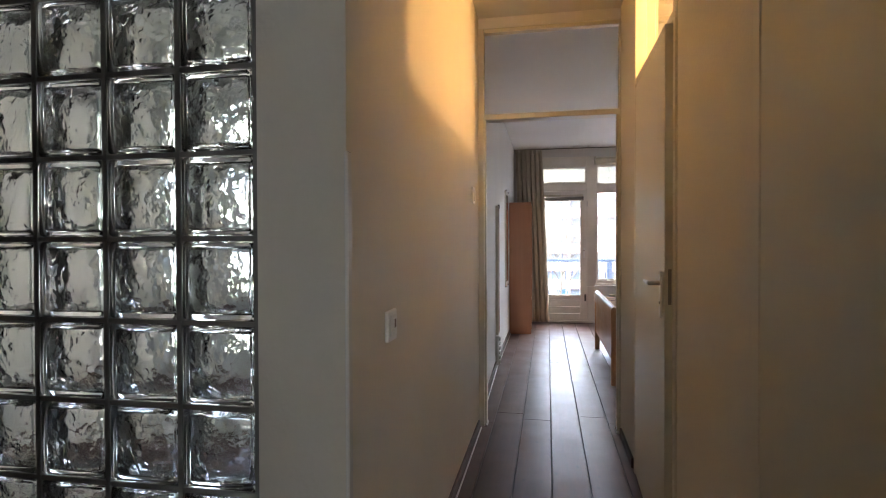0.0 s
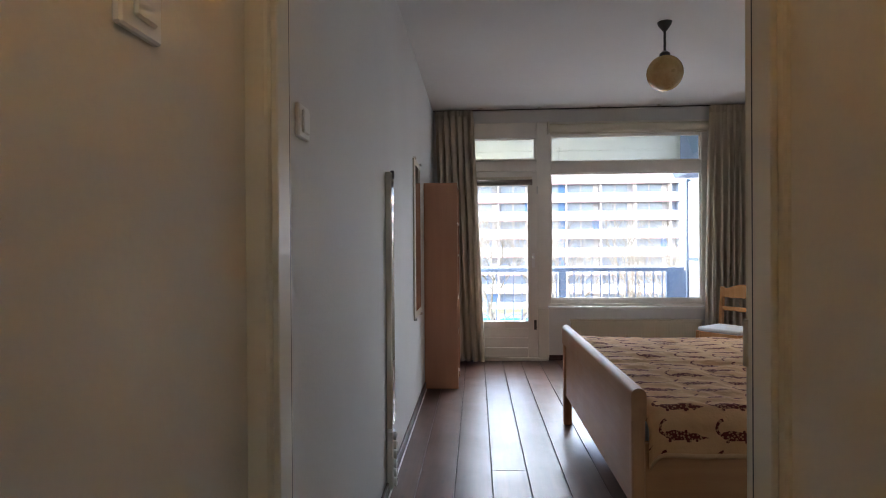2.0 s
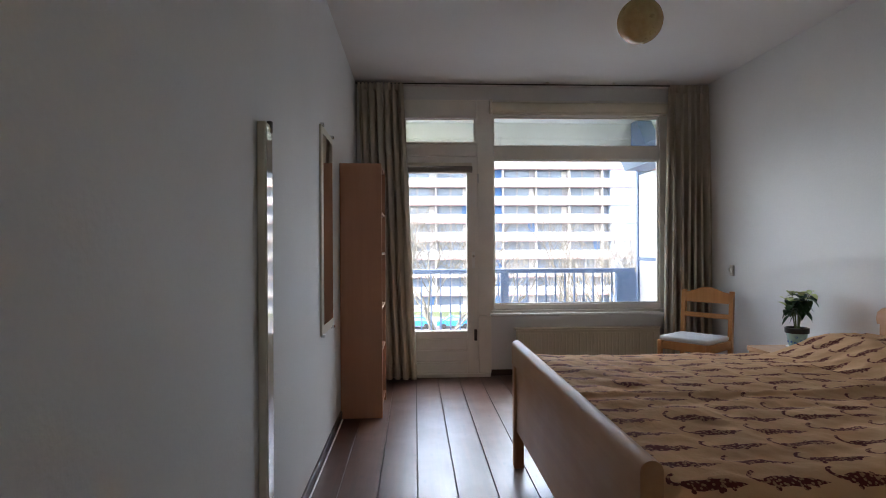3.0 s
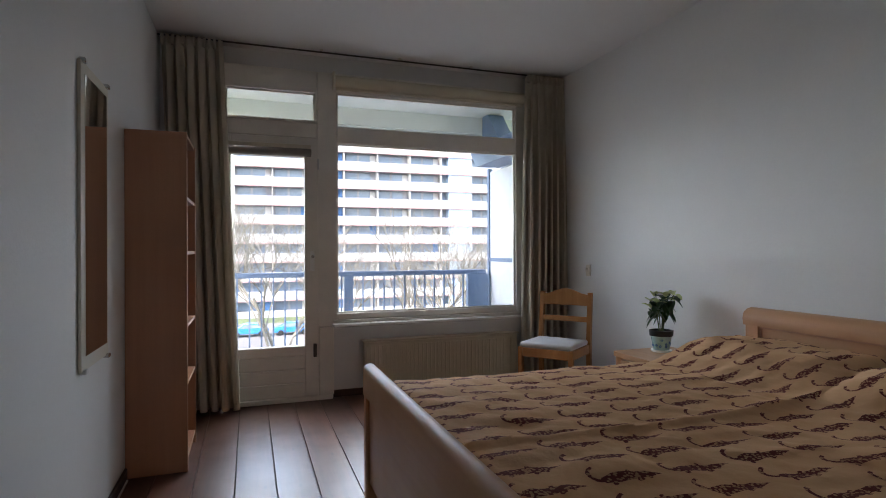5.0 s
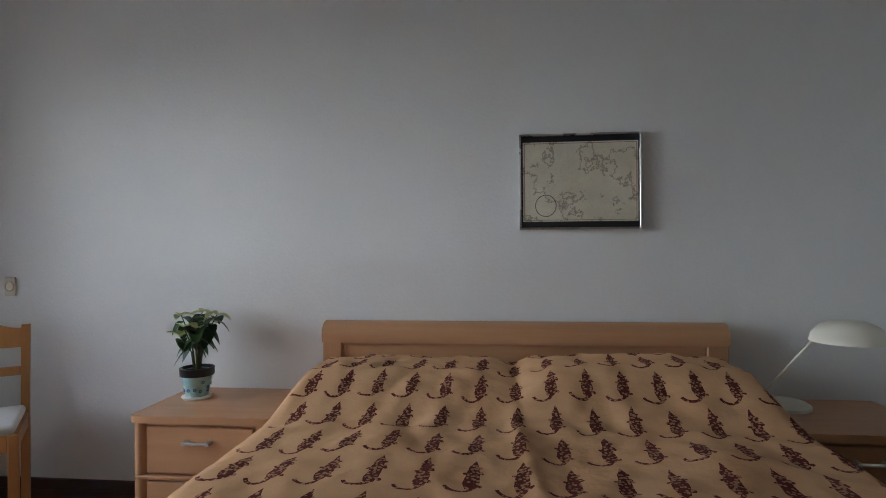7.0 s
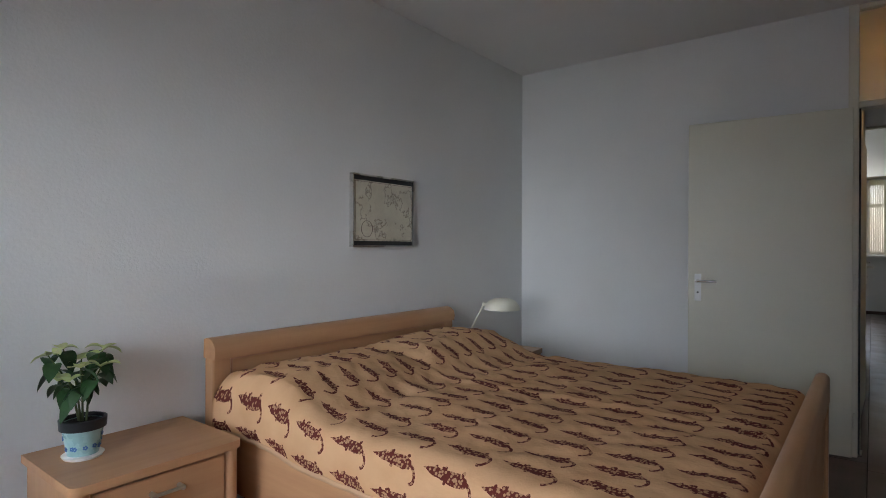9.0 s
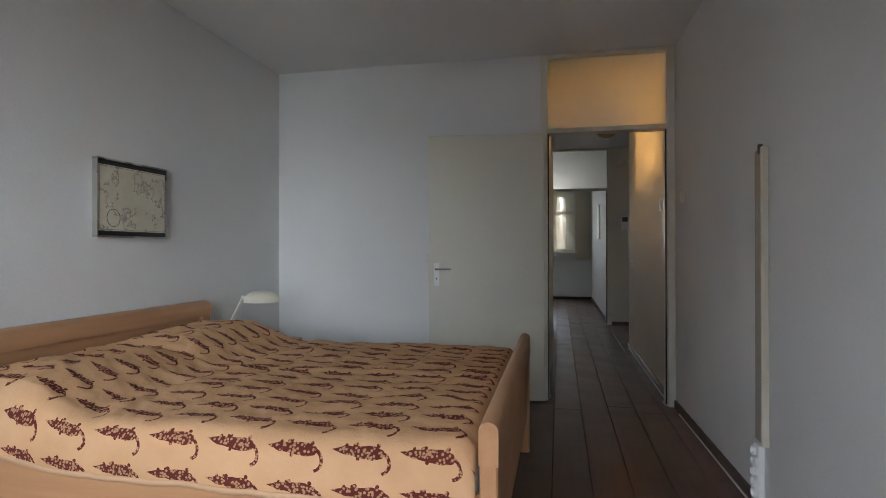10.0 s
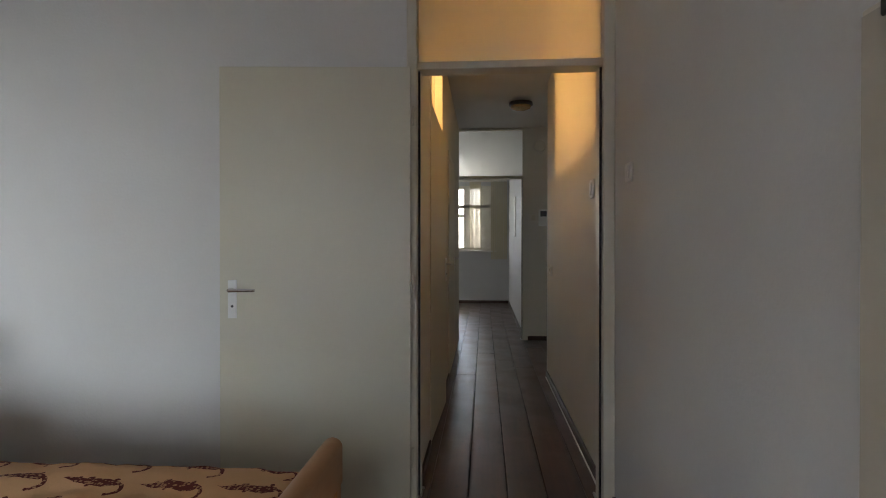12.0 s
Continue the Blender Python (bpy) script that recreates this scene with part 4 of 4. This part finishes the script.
    if rocker:
        part("rocker", bx(a, b, y - w * 0.55, y + w * 0.55, z - h * 0.7, z + h * 0.7, 0.003), inner or material, t)
    else:
        part("socket_well", lathe([(0.0, 0.0), (0.024, 0.0), (0.024, 0.006), (0.02, 0.006), (0.018, 0.002), (0.0, 0.002)], (x + nx * 0.012, y, z), n=18, axis=(nx, 0, 0)), material, t, smooth=True)
    return t


wall_plate("light_switch", west(0.25), 0.25, 1.505, 1, M_PLAST, "white light switch inside the bedroom doorway")
wall_plate("wall_socket", EX, 4.335, 0.965, -1, M_CREAMP, "cream wall socket beside the curtain", False, 0.028, 0.045)
wall_plate("light_switch", HW, -0.425, 1.505, 1, M_PLAST, "white thermostat switch on the hall wall", h=0.05)
hs = wall_plate("light_switch", HW, -2.235, 0.985, 1, M_PLAST, "white square plate with a small dark slot", w=0.044, h=0.044)
part("slot", bx(HW + 0.0192, HW + 0.0205, -2.242, -2.228, 0.980, 1.004), M_TAUPE, hs, "small dark indicator slot")

# pendant globe
pd = thing("pendant_lamp", (1.555, 2.578, 2.19), "marbled cream glass globe pendant on a dark rod", "pendant lamp")
part("globe", lathe([(0.0, 2.192)] + [(0.112 * math.sin(math.pi * i / 16), 2.304 - 0.112 * math.cos(math.pi * i / 16)) for i in range(1, 16)] + [(0.02, 2.416)], (1.555, 2.578, 0)), M_GLOBE, pd, smooth=True)
part("collar", lathe([(0.0, 2.405), (0.034, 2.405), (0.032, 2.43), (0.014, 2.445), (0.0, 2.445)], (1.555, 2.578, 0)), M_DARKM, pd, smooth=True)
part("rod", cyl((1.555, 2.578, 2.44), (1.555, 2.578, 2.60), 0.008), M_DARKM, pd, smooth=True)
part("canopy", lathe([(0.014, 2.575), (0.04, 2.61), (0.045, 2.629), (0.0, 2.629)], (1.555, 2.578, 0)), M_DARKM, pd, smooth=True)


def pine_chair():
    """A chair in its own frame: faces -y, back at +y."""
    m = Matrix.Translation((2.665, 4.18, 0)) @ Matrix.Rotation(math.atan2(-0.325, 0.246), 4, "Z")
    c = thing("chair", m=m, label="honey-coloured pine chair with a white padded seat", category="chair")
    w, d = 0.195, 0.19
    for s in (-1, 1):
        part("leg", bx(s * w - 0.018, s * w + 0.018, -d - 0.018, -d + 0.018, 0, 0.415, 0.005), M_PINE, c)
        pts = [(d - 0.018, 0.0), (d - 0.022, 0.42), (d + 0.02, 0.80), (d + 0.05, 0.80), (d + 0.016, 0.42), (d + 0.014, 0.0)]
        part("back_post", prism(pts, "x", s * w - 0.016, s * w + 0.016), M_PINE, c)
    for y0, y1 in ((-d - 0.012, -d + 0.012), (d - 0.016, d + 0.008)):
        part("apron", bx(-w + 0.018, w - 0.018, y0, y1, 0.345, 0.410, 0.003), M_PINE, c)
    for s in (-1, 1):
        x = s * w
        part("apron", bx(x - 0.012, x + 0.012, -d + 0.018, d - 0.022, 0.345, 0.410, 0.003), M_PINE, c)
    bm = bx(-w - 0.005, w + 0.005, -d - 0.01, d - 0.03, 0.41, 0.45, 0.016, seg=3)
    part("cushion", bm, M_CUSH, c, "white padded seat cushion", smooth=True)
    n = 16
    top = [(-w + 0.016, 0.70)] + [(-w + 0.016 + (2 * w - 0.032) * i / n, 0.785 + 0.045 * math.sin(math.pi * i / n) ** 2) for i in range(n + 1)] + [(w - 0.016, 0.70)]
    part("crest_rail", prism(top, "y", d + 0.014, d + 0.036), M_PINE, c)
    part("back_slat", bx(-w + 0.016, w - 0.016, d + 0.002, d + 0.02, 0.575, 0.615, 0.003), M_PINE, c)
    return c


pine_chair()

# ---- hall things ----
gb = thing("glass_block_wall", (-1.2, -2.52, 0), "wall of clear wavy glass blocks in grey mortar", "glass block wall", kind="structure")
PITCH = 0.2045
bm = bmesh.new()
for k in range(10):
    x = -0.273 - k * PITCH
    bx(x - 0.012, x, -2.562, -2.478, 0.0, H, bm=bm)
for k in range(14):
    z = 0.0 + k * PITCH
    if z < H - 0.02:
        bx(-2.19, -0.273, -2.560, -2.480, z, z + 0.012, bm=bm)
part("mortar", bm, M_MORTAR, gb, "grey mortar joints")
cable = thing("cable", (0, -1.3, 0), "white cable lying along the hall skirting", "cable")
part("sheath", cyl((HW + 0.021, -2.5, 0.006), (HW + 0.021, -0.16, 0.006), 0.005, n=8), M_CABLE, cable, smooth=True)
cable = thing("cable", (0, 2.3, 0), "white cable lying along the bedroom skirting", "cable")
part("sheath", cyl((WX + 0.021, 1.6, 0.006), (WX + 0.021, 3.6, 0.006), 0.005, n=8, bm=cyl((west(0.2) + 0.021, 0.2, 0.006), (WX + 0.021, 1.6, 0.006), 0.005, n=8)), M_CABLE, cable, smooth=True)
part("corner_bead", bx(HW - 0.004, HW + 0.006, -2.577, -2.550, 0.0, 1.43, 0.003), M_GLOSSW, tagged(thing("trim_corner", (HW, -2.56, 0), "white corner bead on the hall wall end", "trim", kind="structure")))

hl = thing("ceiling_lamp", (0.15, -3.25, 2.61), "round bronze ceiling lamp, switched off", "ceiling lamp")
part("plate", lathe([(0.0, 2.698), (0.12, 2.698), (0.125, 2.67), (0.11, 2.66), (0.0, 2.66)], (0.15, -3.25, 0)), M_DARKM, hl, smooth=True)
part("bowl", lathe([(0.105, 2.66), (0.10, 2.64), (0.06, 2.622), (0.0, 2.616)], (0.15, -3.25, 0)), M_GLOBE, hl, smooth=True)
ic = thing("intercom", (-0.2, -4.49, 1.48), "white intercom handset with a dark screen", "intercom")
part("body", bx(-0.27, -0.155, -4.499, -4.47, 1.45, 1.66, 0.006), M_PLAST, ic)
part("screen", bx(-0.255, -0.175, -4.4702, -4.467, 1.57, 1.64, 0.001), M_BLACK, ic, "dark screen")
part("side_box", bx(-0.115, -0.065, -4.499, -4.475, 1.52, 1.585, 0.004), M_CREAMP, ic)
ch = thing("door_chime", (-0.17, -4.49, 2.38), "round beige door chime high on the wall", "door chime")
part("case", cyl((-0.17, -4.499, 2.46), (-0.17, -4.455, 2.46), 0.075, 0.068, 24), M_CREAMP, ch, smooth=True)

# warm bathroom lamp behind the first hall door
bl = thing("bathroom_lamp", (1.95, -1.2, 2.40), "warm glowing globe lamp below the bathroom ceiling", "lamp")
m_em, nt, b = blank("warm_lamp_glow")
b.inputs["Emission Color"].default_value = (1.0, 0.62, 0.20, 1)
b.inputs["Emission Strength"].default_value = 3.0
part("globe", lathe([(0.0, 2.40)] + [(0.09 * math.sin(math.pi * i / 10), 2.49 - 0.09 * math.cos(math.pi * i / 10)) for i in range(1, 10)] + [(0.0, 2.58)], (1.95, -1.2, 0)), m_em, bl, smooth=True)
part("holder", cyl((1.95, -1.2, 2.575), (1.95, -1.2, 2.699), 0.05), M_PLAST, bl)
pl = new("bathroom_bulb", bpy.data.lights.new("bathroom_bulb", "POINT"))
pl.data.energy, pl.data.color, pl.data.shadow_soft_size = 3.0, (1.0, 0.54, 0.18), 0.06
pl.location = (1.80, -1.2, 2.38)

# far room window
fw = thing("window_2", (1.2, -9.05, 1.1), "white window of the front room", "window", kind="structure")
for b in ((0.30, 0.36, 1.1, 2.45), (0.83, 0.96, 1.16, 2.39), (0.36, 0.61, 1.16, 2.39), (0.96, 2.04, 1.80, 1.85), (2.04, 2.10, 1.1, 2.45), (0.36, 2.04, 1.1, 1.16), (0.36, 2.04, 2.39, 2.45), (0.36, 2.04, 1.98, 2.05)):
    part("window_frame", bx(b[0], b[1], -9.07, -9.0, b[2], b[3], 0.004), M_FRAME, fw)
g = part("pane", bx(0.33, 2.07, -9.05, -9.045, 1.12, 2.43), M_GLASS, fw)
g.visible_shadow = False
part("window_sill", bx(0.25, 2.15, -9.0, -8.88, 1.07, 1.098, 0.004), M_SILL, fw)
vb = thing("vertical_blind", (0.8, -8.86, 0.9), "cream fabric vertical blind drawn half aside", "blind")
part("head_rail", bx(0.06, 2.2, -8.90, -8.86, 2.52, 2.56), M_FRAME, vb)
for k in range(9):
    x = 0.60 + k * 0.026
    part("slat", bx(x, x + 0.024, -8.890 + 0.02 * (k % 2), -8.887 + 0.02 * (k % 2), 1.12, 2.52), M_SLATS, vb)
for k in range(9):
    x = 0.06 + k * 0.037
    part("slat", bx(x, x + 0.034, -8.885 + 0.025 * (k % 2), -8.882 + 0.025 * (k % 2), 0.92, 2.52), M_SLATS, vb)
fp = thing("framed_picture", (0.03, -6.6, 1.35), "pale narrow picture on the front room wall", "picture")
part("frame", bx(0.021, 0.035, -6.8, -6.4, 1.35, 2.0, 0.003), M_PLAST, fp)

# ---- balcony ----
tagged(part("balcony_floor", bx(-3.0, 6.2, NY + 0.15, 6.36, -0.25, -0.06), M_CONC), "grey concrete balcony floor", "balcony floor", kind="structure")
bm = bx(-3.0, 6.2, NY + 0.12, 6.36, 2.62, 2.85)
bx(-3.0, 6.2, 6.26, 6.36, 2.44, 2.62, bm=bm)
bx(-3.0, 6.2, 6.28, 6.36, 2.24, 2.44, bm=bm)
bx(-3.0, 6.2, 5.2, 5.26, 2.58, 2.62, bm=bm)
tagged(part("balcony_soffit", bm, M_SLAB), "white underside of the balcony above", "balcony slab", kind="structure")
rl = thing("balcony_railing", (1.5, 6.3, -0.06), "blue-grey steel balcony railing with upright bars", "railing")
part("handrail", bx(-3.0, 3.02, 6.27, 6.33, 0.865, 0.915, 0.006), M_RAIL, rl)
part("bottom_rail", bx(-3.0, 3.02, 6.285, 6.315, 0.02, 0.05), M_RAIL, rl)
part("post", bx(1.42, 1.51, 6.27, 6.33, -0.06, 0.865), M_RAIL, rl)
part("end_post", bx(2.80, 3.04, 6.27, 6.33, -0.06, 0.865), M_RAIL, rl)
bar = bx(-0.008, 0.008, -0.008, 0.008, 0.0, 0.815)
first = part("bar", bar, M_RAIL, rl)
first.location = Vector((-2.9, 6.3, 0.05))
ORGV = ORG[rl]
for k in range(1, 52):
    shared("bar", first.data, rl, Vector((-2.9 + 0.113 * k, 6.3, 0.05)) + ORGV)
sc = thing("balcony_screen", (3.1, 5.6, -0.06), "white opaque balcony partition screen in a steel frame", "partition")
part("panel", bx(3.085, 3.105, NY + 0.15, 6.30, 1.04, 2.02), M_OPAL, sc)
part("panel", bx(3.085, 3.105, NY + 0.15, 6.30, 0.02, 1.02), M_OPAL, sc)
part("frame", bx(3.07, 3.12, NY + 0.15, 6.32, 1.005, 1.045), M_RAIL, sc)
part("frame", bx(3.07, 3.12, 6.30, 6.35, -0.06, 2.06), M_RAIL, sc)
aw = thing("awning_box", (3.0, 5.7, 2.05), "dark blue steel awning housing under the balcony slab", "awning")
part("beam", prism([(NY + 0.18, 2.05), (6.15, 2.05), (6.32, 2.20), (6.32, 2.24), (6.1, 2.26), (NY + 0.18, 2.26)], "x", 2.86, 3.13), M_RAIL, aw)
part("arm", prism([(5.75, 2.26), (6.2, 2.26), (6.2, 2.61), (6.05, 2.61)], "x", 2.95, 3.13), M_RAIL, aw)

# unseen slab, added only to block the sun from the front window
tagged(part("overhang_slab", bx(-4, 5, -10.9, -9.1, 2.55, 2.75), M_SLAB), "added unseen white slab that keeps the sun off the front window", "balcony slab", kind="structure")

# ---- outside ----
GZ = -8.5
tagged(part("ground", bx(-900, 900, -900, 900, GZ - 0.5, GZ), M_GRASS), "winter lawn far below the balcony", "ground", kind="structure")
tagged(part("road", bx(-200, 300, 7.5, 78, GZ, GZ + 0.03), M_ASPH), "pale paved car park", "road", kind="structure")


def apartment_block():
    """A long gallery flat: each storey has a white parapet band, a recessed wall, windows and blue panels."""
    ab = thing("apartment_building", (40, 86, GZ), "long white-banded apartment building with many storeys", "building")
    x0, x1, y, st, n = -1.5, 92.0, 86.0, 2.78, 11
    part("wall", bx(x0, x1, y, y + 11, GZ, GZ + st * n), M_BRICK, ab)
    part("roof", bx(x0 - 0.3, x1 + 0.3, y - 1.6, y + 11.3, GZ + st * n, GZ + st * n + 0.5), M_PARA, ab)
    bay = 5.2
    count = int((x1 - x0) / bay)
    win_me = blue_me = pale_me = None
    for k in range(n):
        z = GZ + k * st
        part("parapet", bx(x0, x1, y - 1.5, y - 1.35, z - 0.22, z + 0.98), M_PARA, ab)
        part("overhang_slab", bx(x0, x1, y - 1.35, y, z - 0.20, z - 0.02), M_PARA, ab)
        part("slab_edge", bx(x0, x1, y - 1.52, y - 1.36, z - 0.42, z - 0.225), M_PINK, ab, "red slab edge, paled to imitate haze")
        for j in range(count):
            xb = x0 + j * bay
            spots = [(xb + 0.5, "w"), (xb + 2.6, "w")]
            if j % 4 == 2 or (j * 7 + k * 3) % 11 == 0:
                spots.append((xb + 4.2, "b"))
            elif (j + k) % 2:
                spots.append((xb + 4.3, "p"))
            for xx, kind in spots:
                if kind == "w":
                    if win_me is None:
                        o = part("window", bx(0, 1.75, -0.06, 0.02, 0, 1.35), M_DPANE, ab)
                        win_me = o.data
                        o.location = Vector((xx, y, z + 0.95))
                    else:
                        o = new("window", win_me)
                        o.parent = ab
                        o.location = Vector((xx, y, z + 0.95))
                elif kind == "p":
                    if pale_me is None:
                        o = part("pale_panel", bx(0, 0.8, -0.08, 0.02, 0, 2.2), M_PARA, ab)
                        pale_me = o.data
                    else:
                        o = new("pale_panel", pale_me)
                        o.parent = ab
                    o.location = Vector((xx, y, z))
                else:
                    if blue_me is None:
                        o = part("blue_panel", bx(0, 1.0, -0.1, 0.02, 0, 2.4), M_BLUED, ab)
                        blue_me = o.data
                    else:
                        o = new("blue_panel", blue_me)
                        o.parent = ab
                    o.location = Vector((xx, y, z))
    for j in range(count):
        part("divider", bx(x0 + j * bay, x0 + j * bay + 0.15, y - 1.34, y, GZ, GZ + st * n), M_PARA, ab)
    part("stair_tower", bx(x0 + 32.5, x0 + 36.5, y - 1.345, y + 0.5, GZ, GZ + st * n - 0.1), M_TOWER, ab, "pale blue glazed stair tower")


apartment_block()


def bare_tree(x, y, h, seed):
    """A leafless winter tree with a tapered trunk and forking limbs."""
    rnd = random.Random(seed)
    t = thing("tree", (x, y, GZ), "bare winter tree with fine grey branches", "tree", group="bare trees before the apartment building")
    trunk, crown = bmesh.new(), bmesh.new()

    def grow(p, d, length, r, depth):
        q = p + d * length
        cyl(p, q, r, r * 0.68, 4 if depth else 8, trunk if depth == 0 else crown)
        if depth >= 7 or r < 0.0015:
            return
        for _ in range(3 if depth < 4 else 2):
            nd = (d + Vector((rnd.uniform(-0.8, 0.8), rnd.uniform(-0.8, 0.8), rnd.uniform(-0.1, 0.55)))).normalized()
            grow(p.lerp(q, rnd.uniform(0.6, 1.0)), nd, length * rnd.uniform(0.62, 0.85), r * 0.62, depth + 1)
    grow(Vector((x, y, GZ)), Vector((rnd.uniform(-0.05, 0.05), 0, 1)), h * 0.24, h * 0.0085, 0)
    part("trunk", trunk, M_BARK, t)
    part("crown", crown, M_BARK, t)


for x, y, h, s in ((2.0, 30, 18, 1), (9.5, 33, 17, 2), (24, 36, 14, 3), (-1.5, 42, 19, 4), (16, 44, 17, 5), (5.5, 38, 18, 6), (12.5, 29, 16, 7)):
    bare_tree(x, y, h, s)


def parked_car(x, y):
    c = thing("parked_car", (x, y, GZ), "bright blue parked car", "car", group="parked cars")
    body = prism([(x - 2.1, GZ + 0.35), (x - 2.05, GZ + 0.85), (x - 1.2, GZ + 0.95), (x - 0.6, GZ + 1.42), (x + 0.9, GZ + 1.45), (x + 1.6, GZ + 0.98), (x + 2.1, GZ + 0.88), (x + 2.1, GZ + 0.35)], "y", y - 0.85, y + 0.85)
    bmesh.ops.bevel(body, geom=list(body.edges), offset=0.06, segments=2, affect="EDGES")
    part("body", body, M_CARB, c, smooth=True)
    part("side_window", prism([(x - 1.05, GZ + 0.98), (x - 0.55, GZ + 1.36), (x + 0.85, GZ + 1.38), (x + 1.4, GZ + 1.0)], "y", y - 0.87, y - 0.84), M_DPANE, c)
    for dx in (-1.3, 1.3):
        for dy in (-0.8, 0.8):
            part("wheel", cyl((x + dx, y + dy - 0.1, GZ + 0.33), (x + dx, y + dy + 0.1, GZ + 0.33), 0.32), M_TYRE, c, smooth=True)


parked_car(0.5, 67.0)
parked_car(5.2, 67.0)

# ---- small pieces last: glass blocks and floor boards ----
bm = bx(-0.096, 0.096, -0.04, 0.04, -0.096, 0.096)
fr = [f for f in bm.faces if abs(f.normal.y) > 0.9]
r = bmesh.ops.inset_individual(bm, faces=fr, thickness=0.014, depth=0.0)
for f in fr:
    bmesh.ops.translate(bm, vec=f.normal * 0.006, verts=f.verts)
bmesh.ops.bevel(bm, geom=[e for e in bm.edges if len(e.link_faces) == 2 and e.calc_face_angle(0) > 0.2], offset=0.005, segments=2, affect="EDGES")
core = bx(-0.080, 0.080, -0.030, 0.030, -0.080, 0.080, 0.006)
bmesh.ops.reverse_faces(core, faces=core.faces)
core_me = bpy.data.meshes.new("block_core")
core.to_mesh(core_me)
core.free()
shell = set(bm.faces)
bm.from_mesh(core_me)
for f in bm.faces:
    f.material_index = 0 if f in shell else 1
bpy.data.meshes.remove(core_me)
block_me = bpy.data.meshes.new("glass_block")
bm.to_mesh(block_me)
bm.free()
block_me.materials.append(M_BLOCK)
block_me.materials.append(M_BLOCKIN)
for p in block_me.polygons:
    p.use_smooth = True
for k in range(9):
    for j in range(12):
        shared("glass_block", block_me, gb, (-0.273 - 0.012 - 0.09625 - k * PITCH, -2.52, 0.012 + 0.09625 + j * PITCH)).visible_shadow = False

boards = thing("floor_boards", (0, 0, 0), "wide dark-stained pine floorboards with knots and black gaps", "floor", kind="structure")
rnd = random.Random(11)
BW, X0 = 0.1895, 0.040
board_me = {}


def board(x, y0, y1):
    length = round(y1 - y0, 3)
    key = (length,)
    if key not in board_me:
        bm = bx(-BW / 2 + 0.002, BW / 2 - 0.002, -length / 2 + 0.001, length / 2 - 0.001, -0.022, 0.0, 0.0018)
        me = bpy.data.meshes.new("board")
        bm.to_mesh(me)
        bm.free()
        me.materials.append(M_FLOOR)
        board_me[key] = me
    shared("board", board_me[key], boards, (x, (y0 + y1) / 2, 0.0))


for k in range(-12, 16):
    x = X0 + (k + 0.5) * BW
    cuts = [NY + 0.02]
    cuts += [{2: 1.944}.get(k, 0.2 - 0.12 * (k % 3))] if x > WX else []
    cuts += [-2.56 if k == 3 else -2.9 - 0.35 * (k % 4), -5.3 - 0.5 * (k % 2), -9.0]
    if x < WX:
        cuts[0] = -0.2
    elif x > HE + 0.1:
        cuts = [NY + 0.02, cuts[1], -0.05] + ([-4.5, -9.0] if x < 2.65 else [])
    for a, b in zip(cuts, cuts[1:]):
        if a - b > 0.2:
            board(x, b, a)
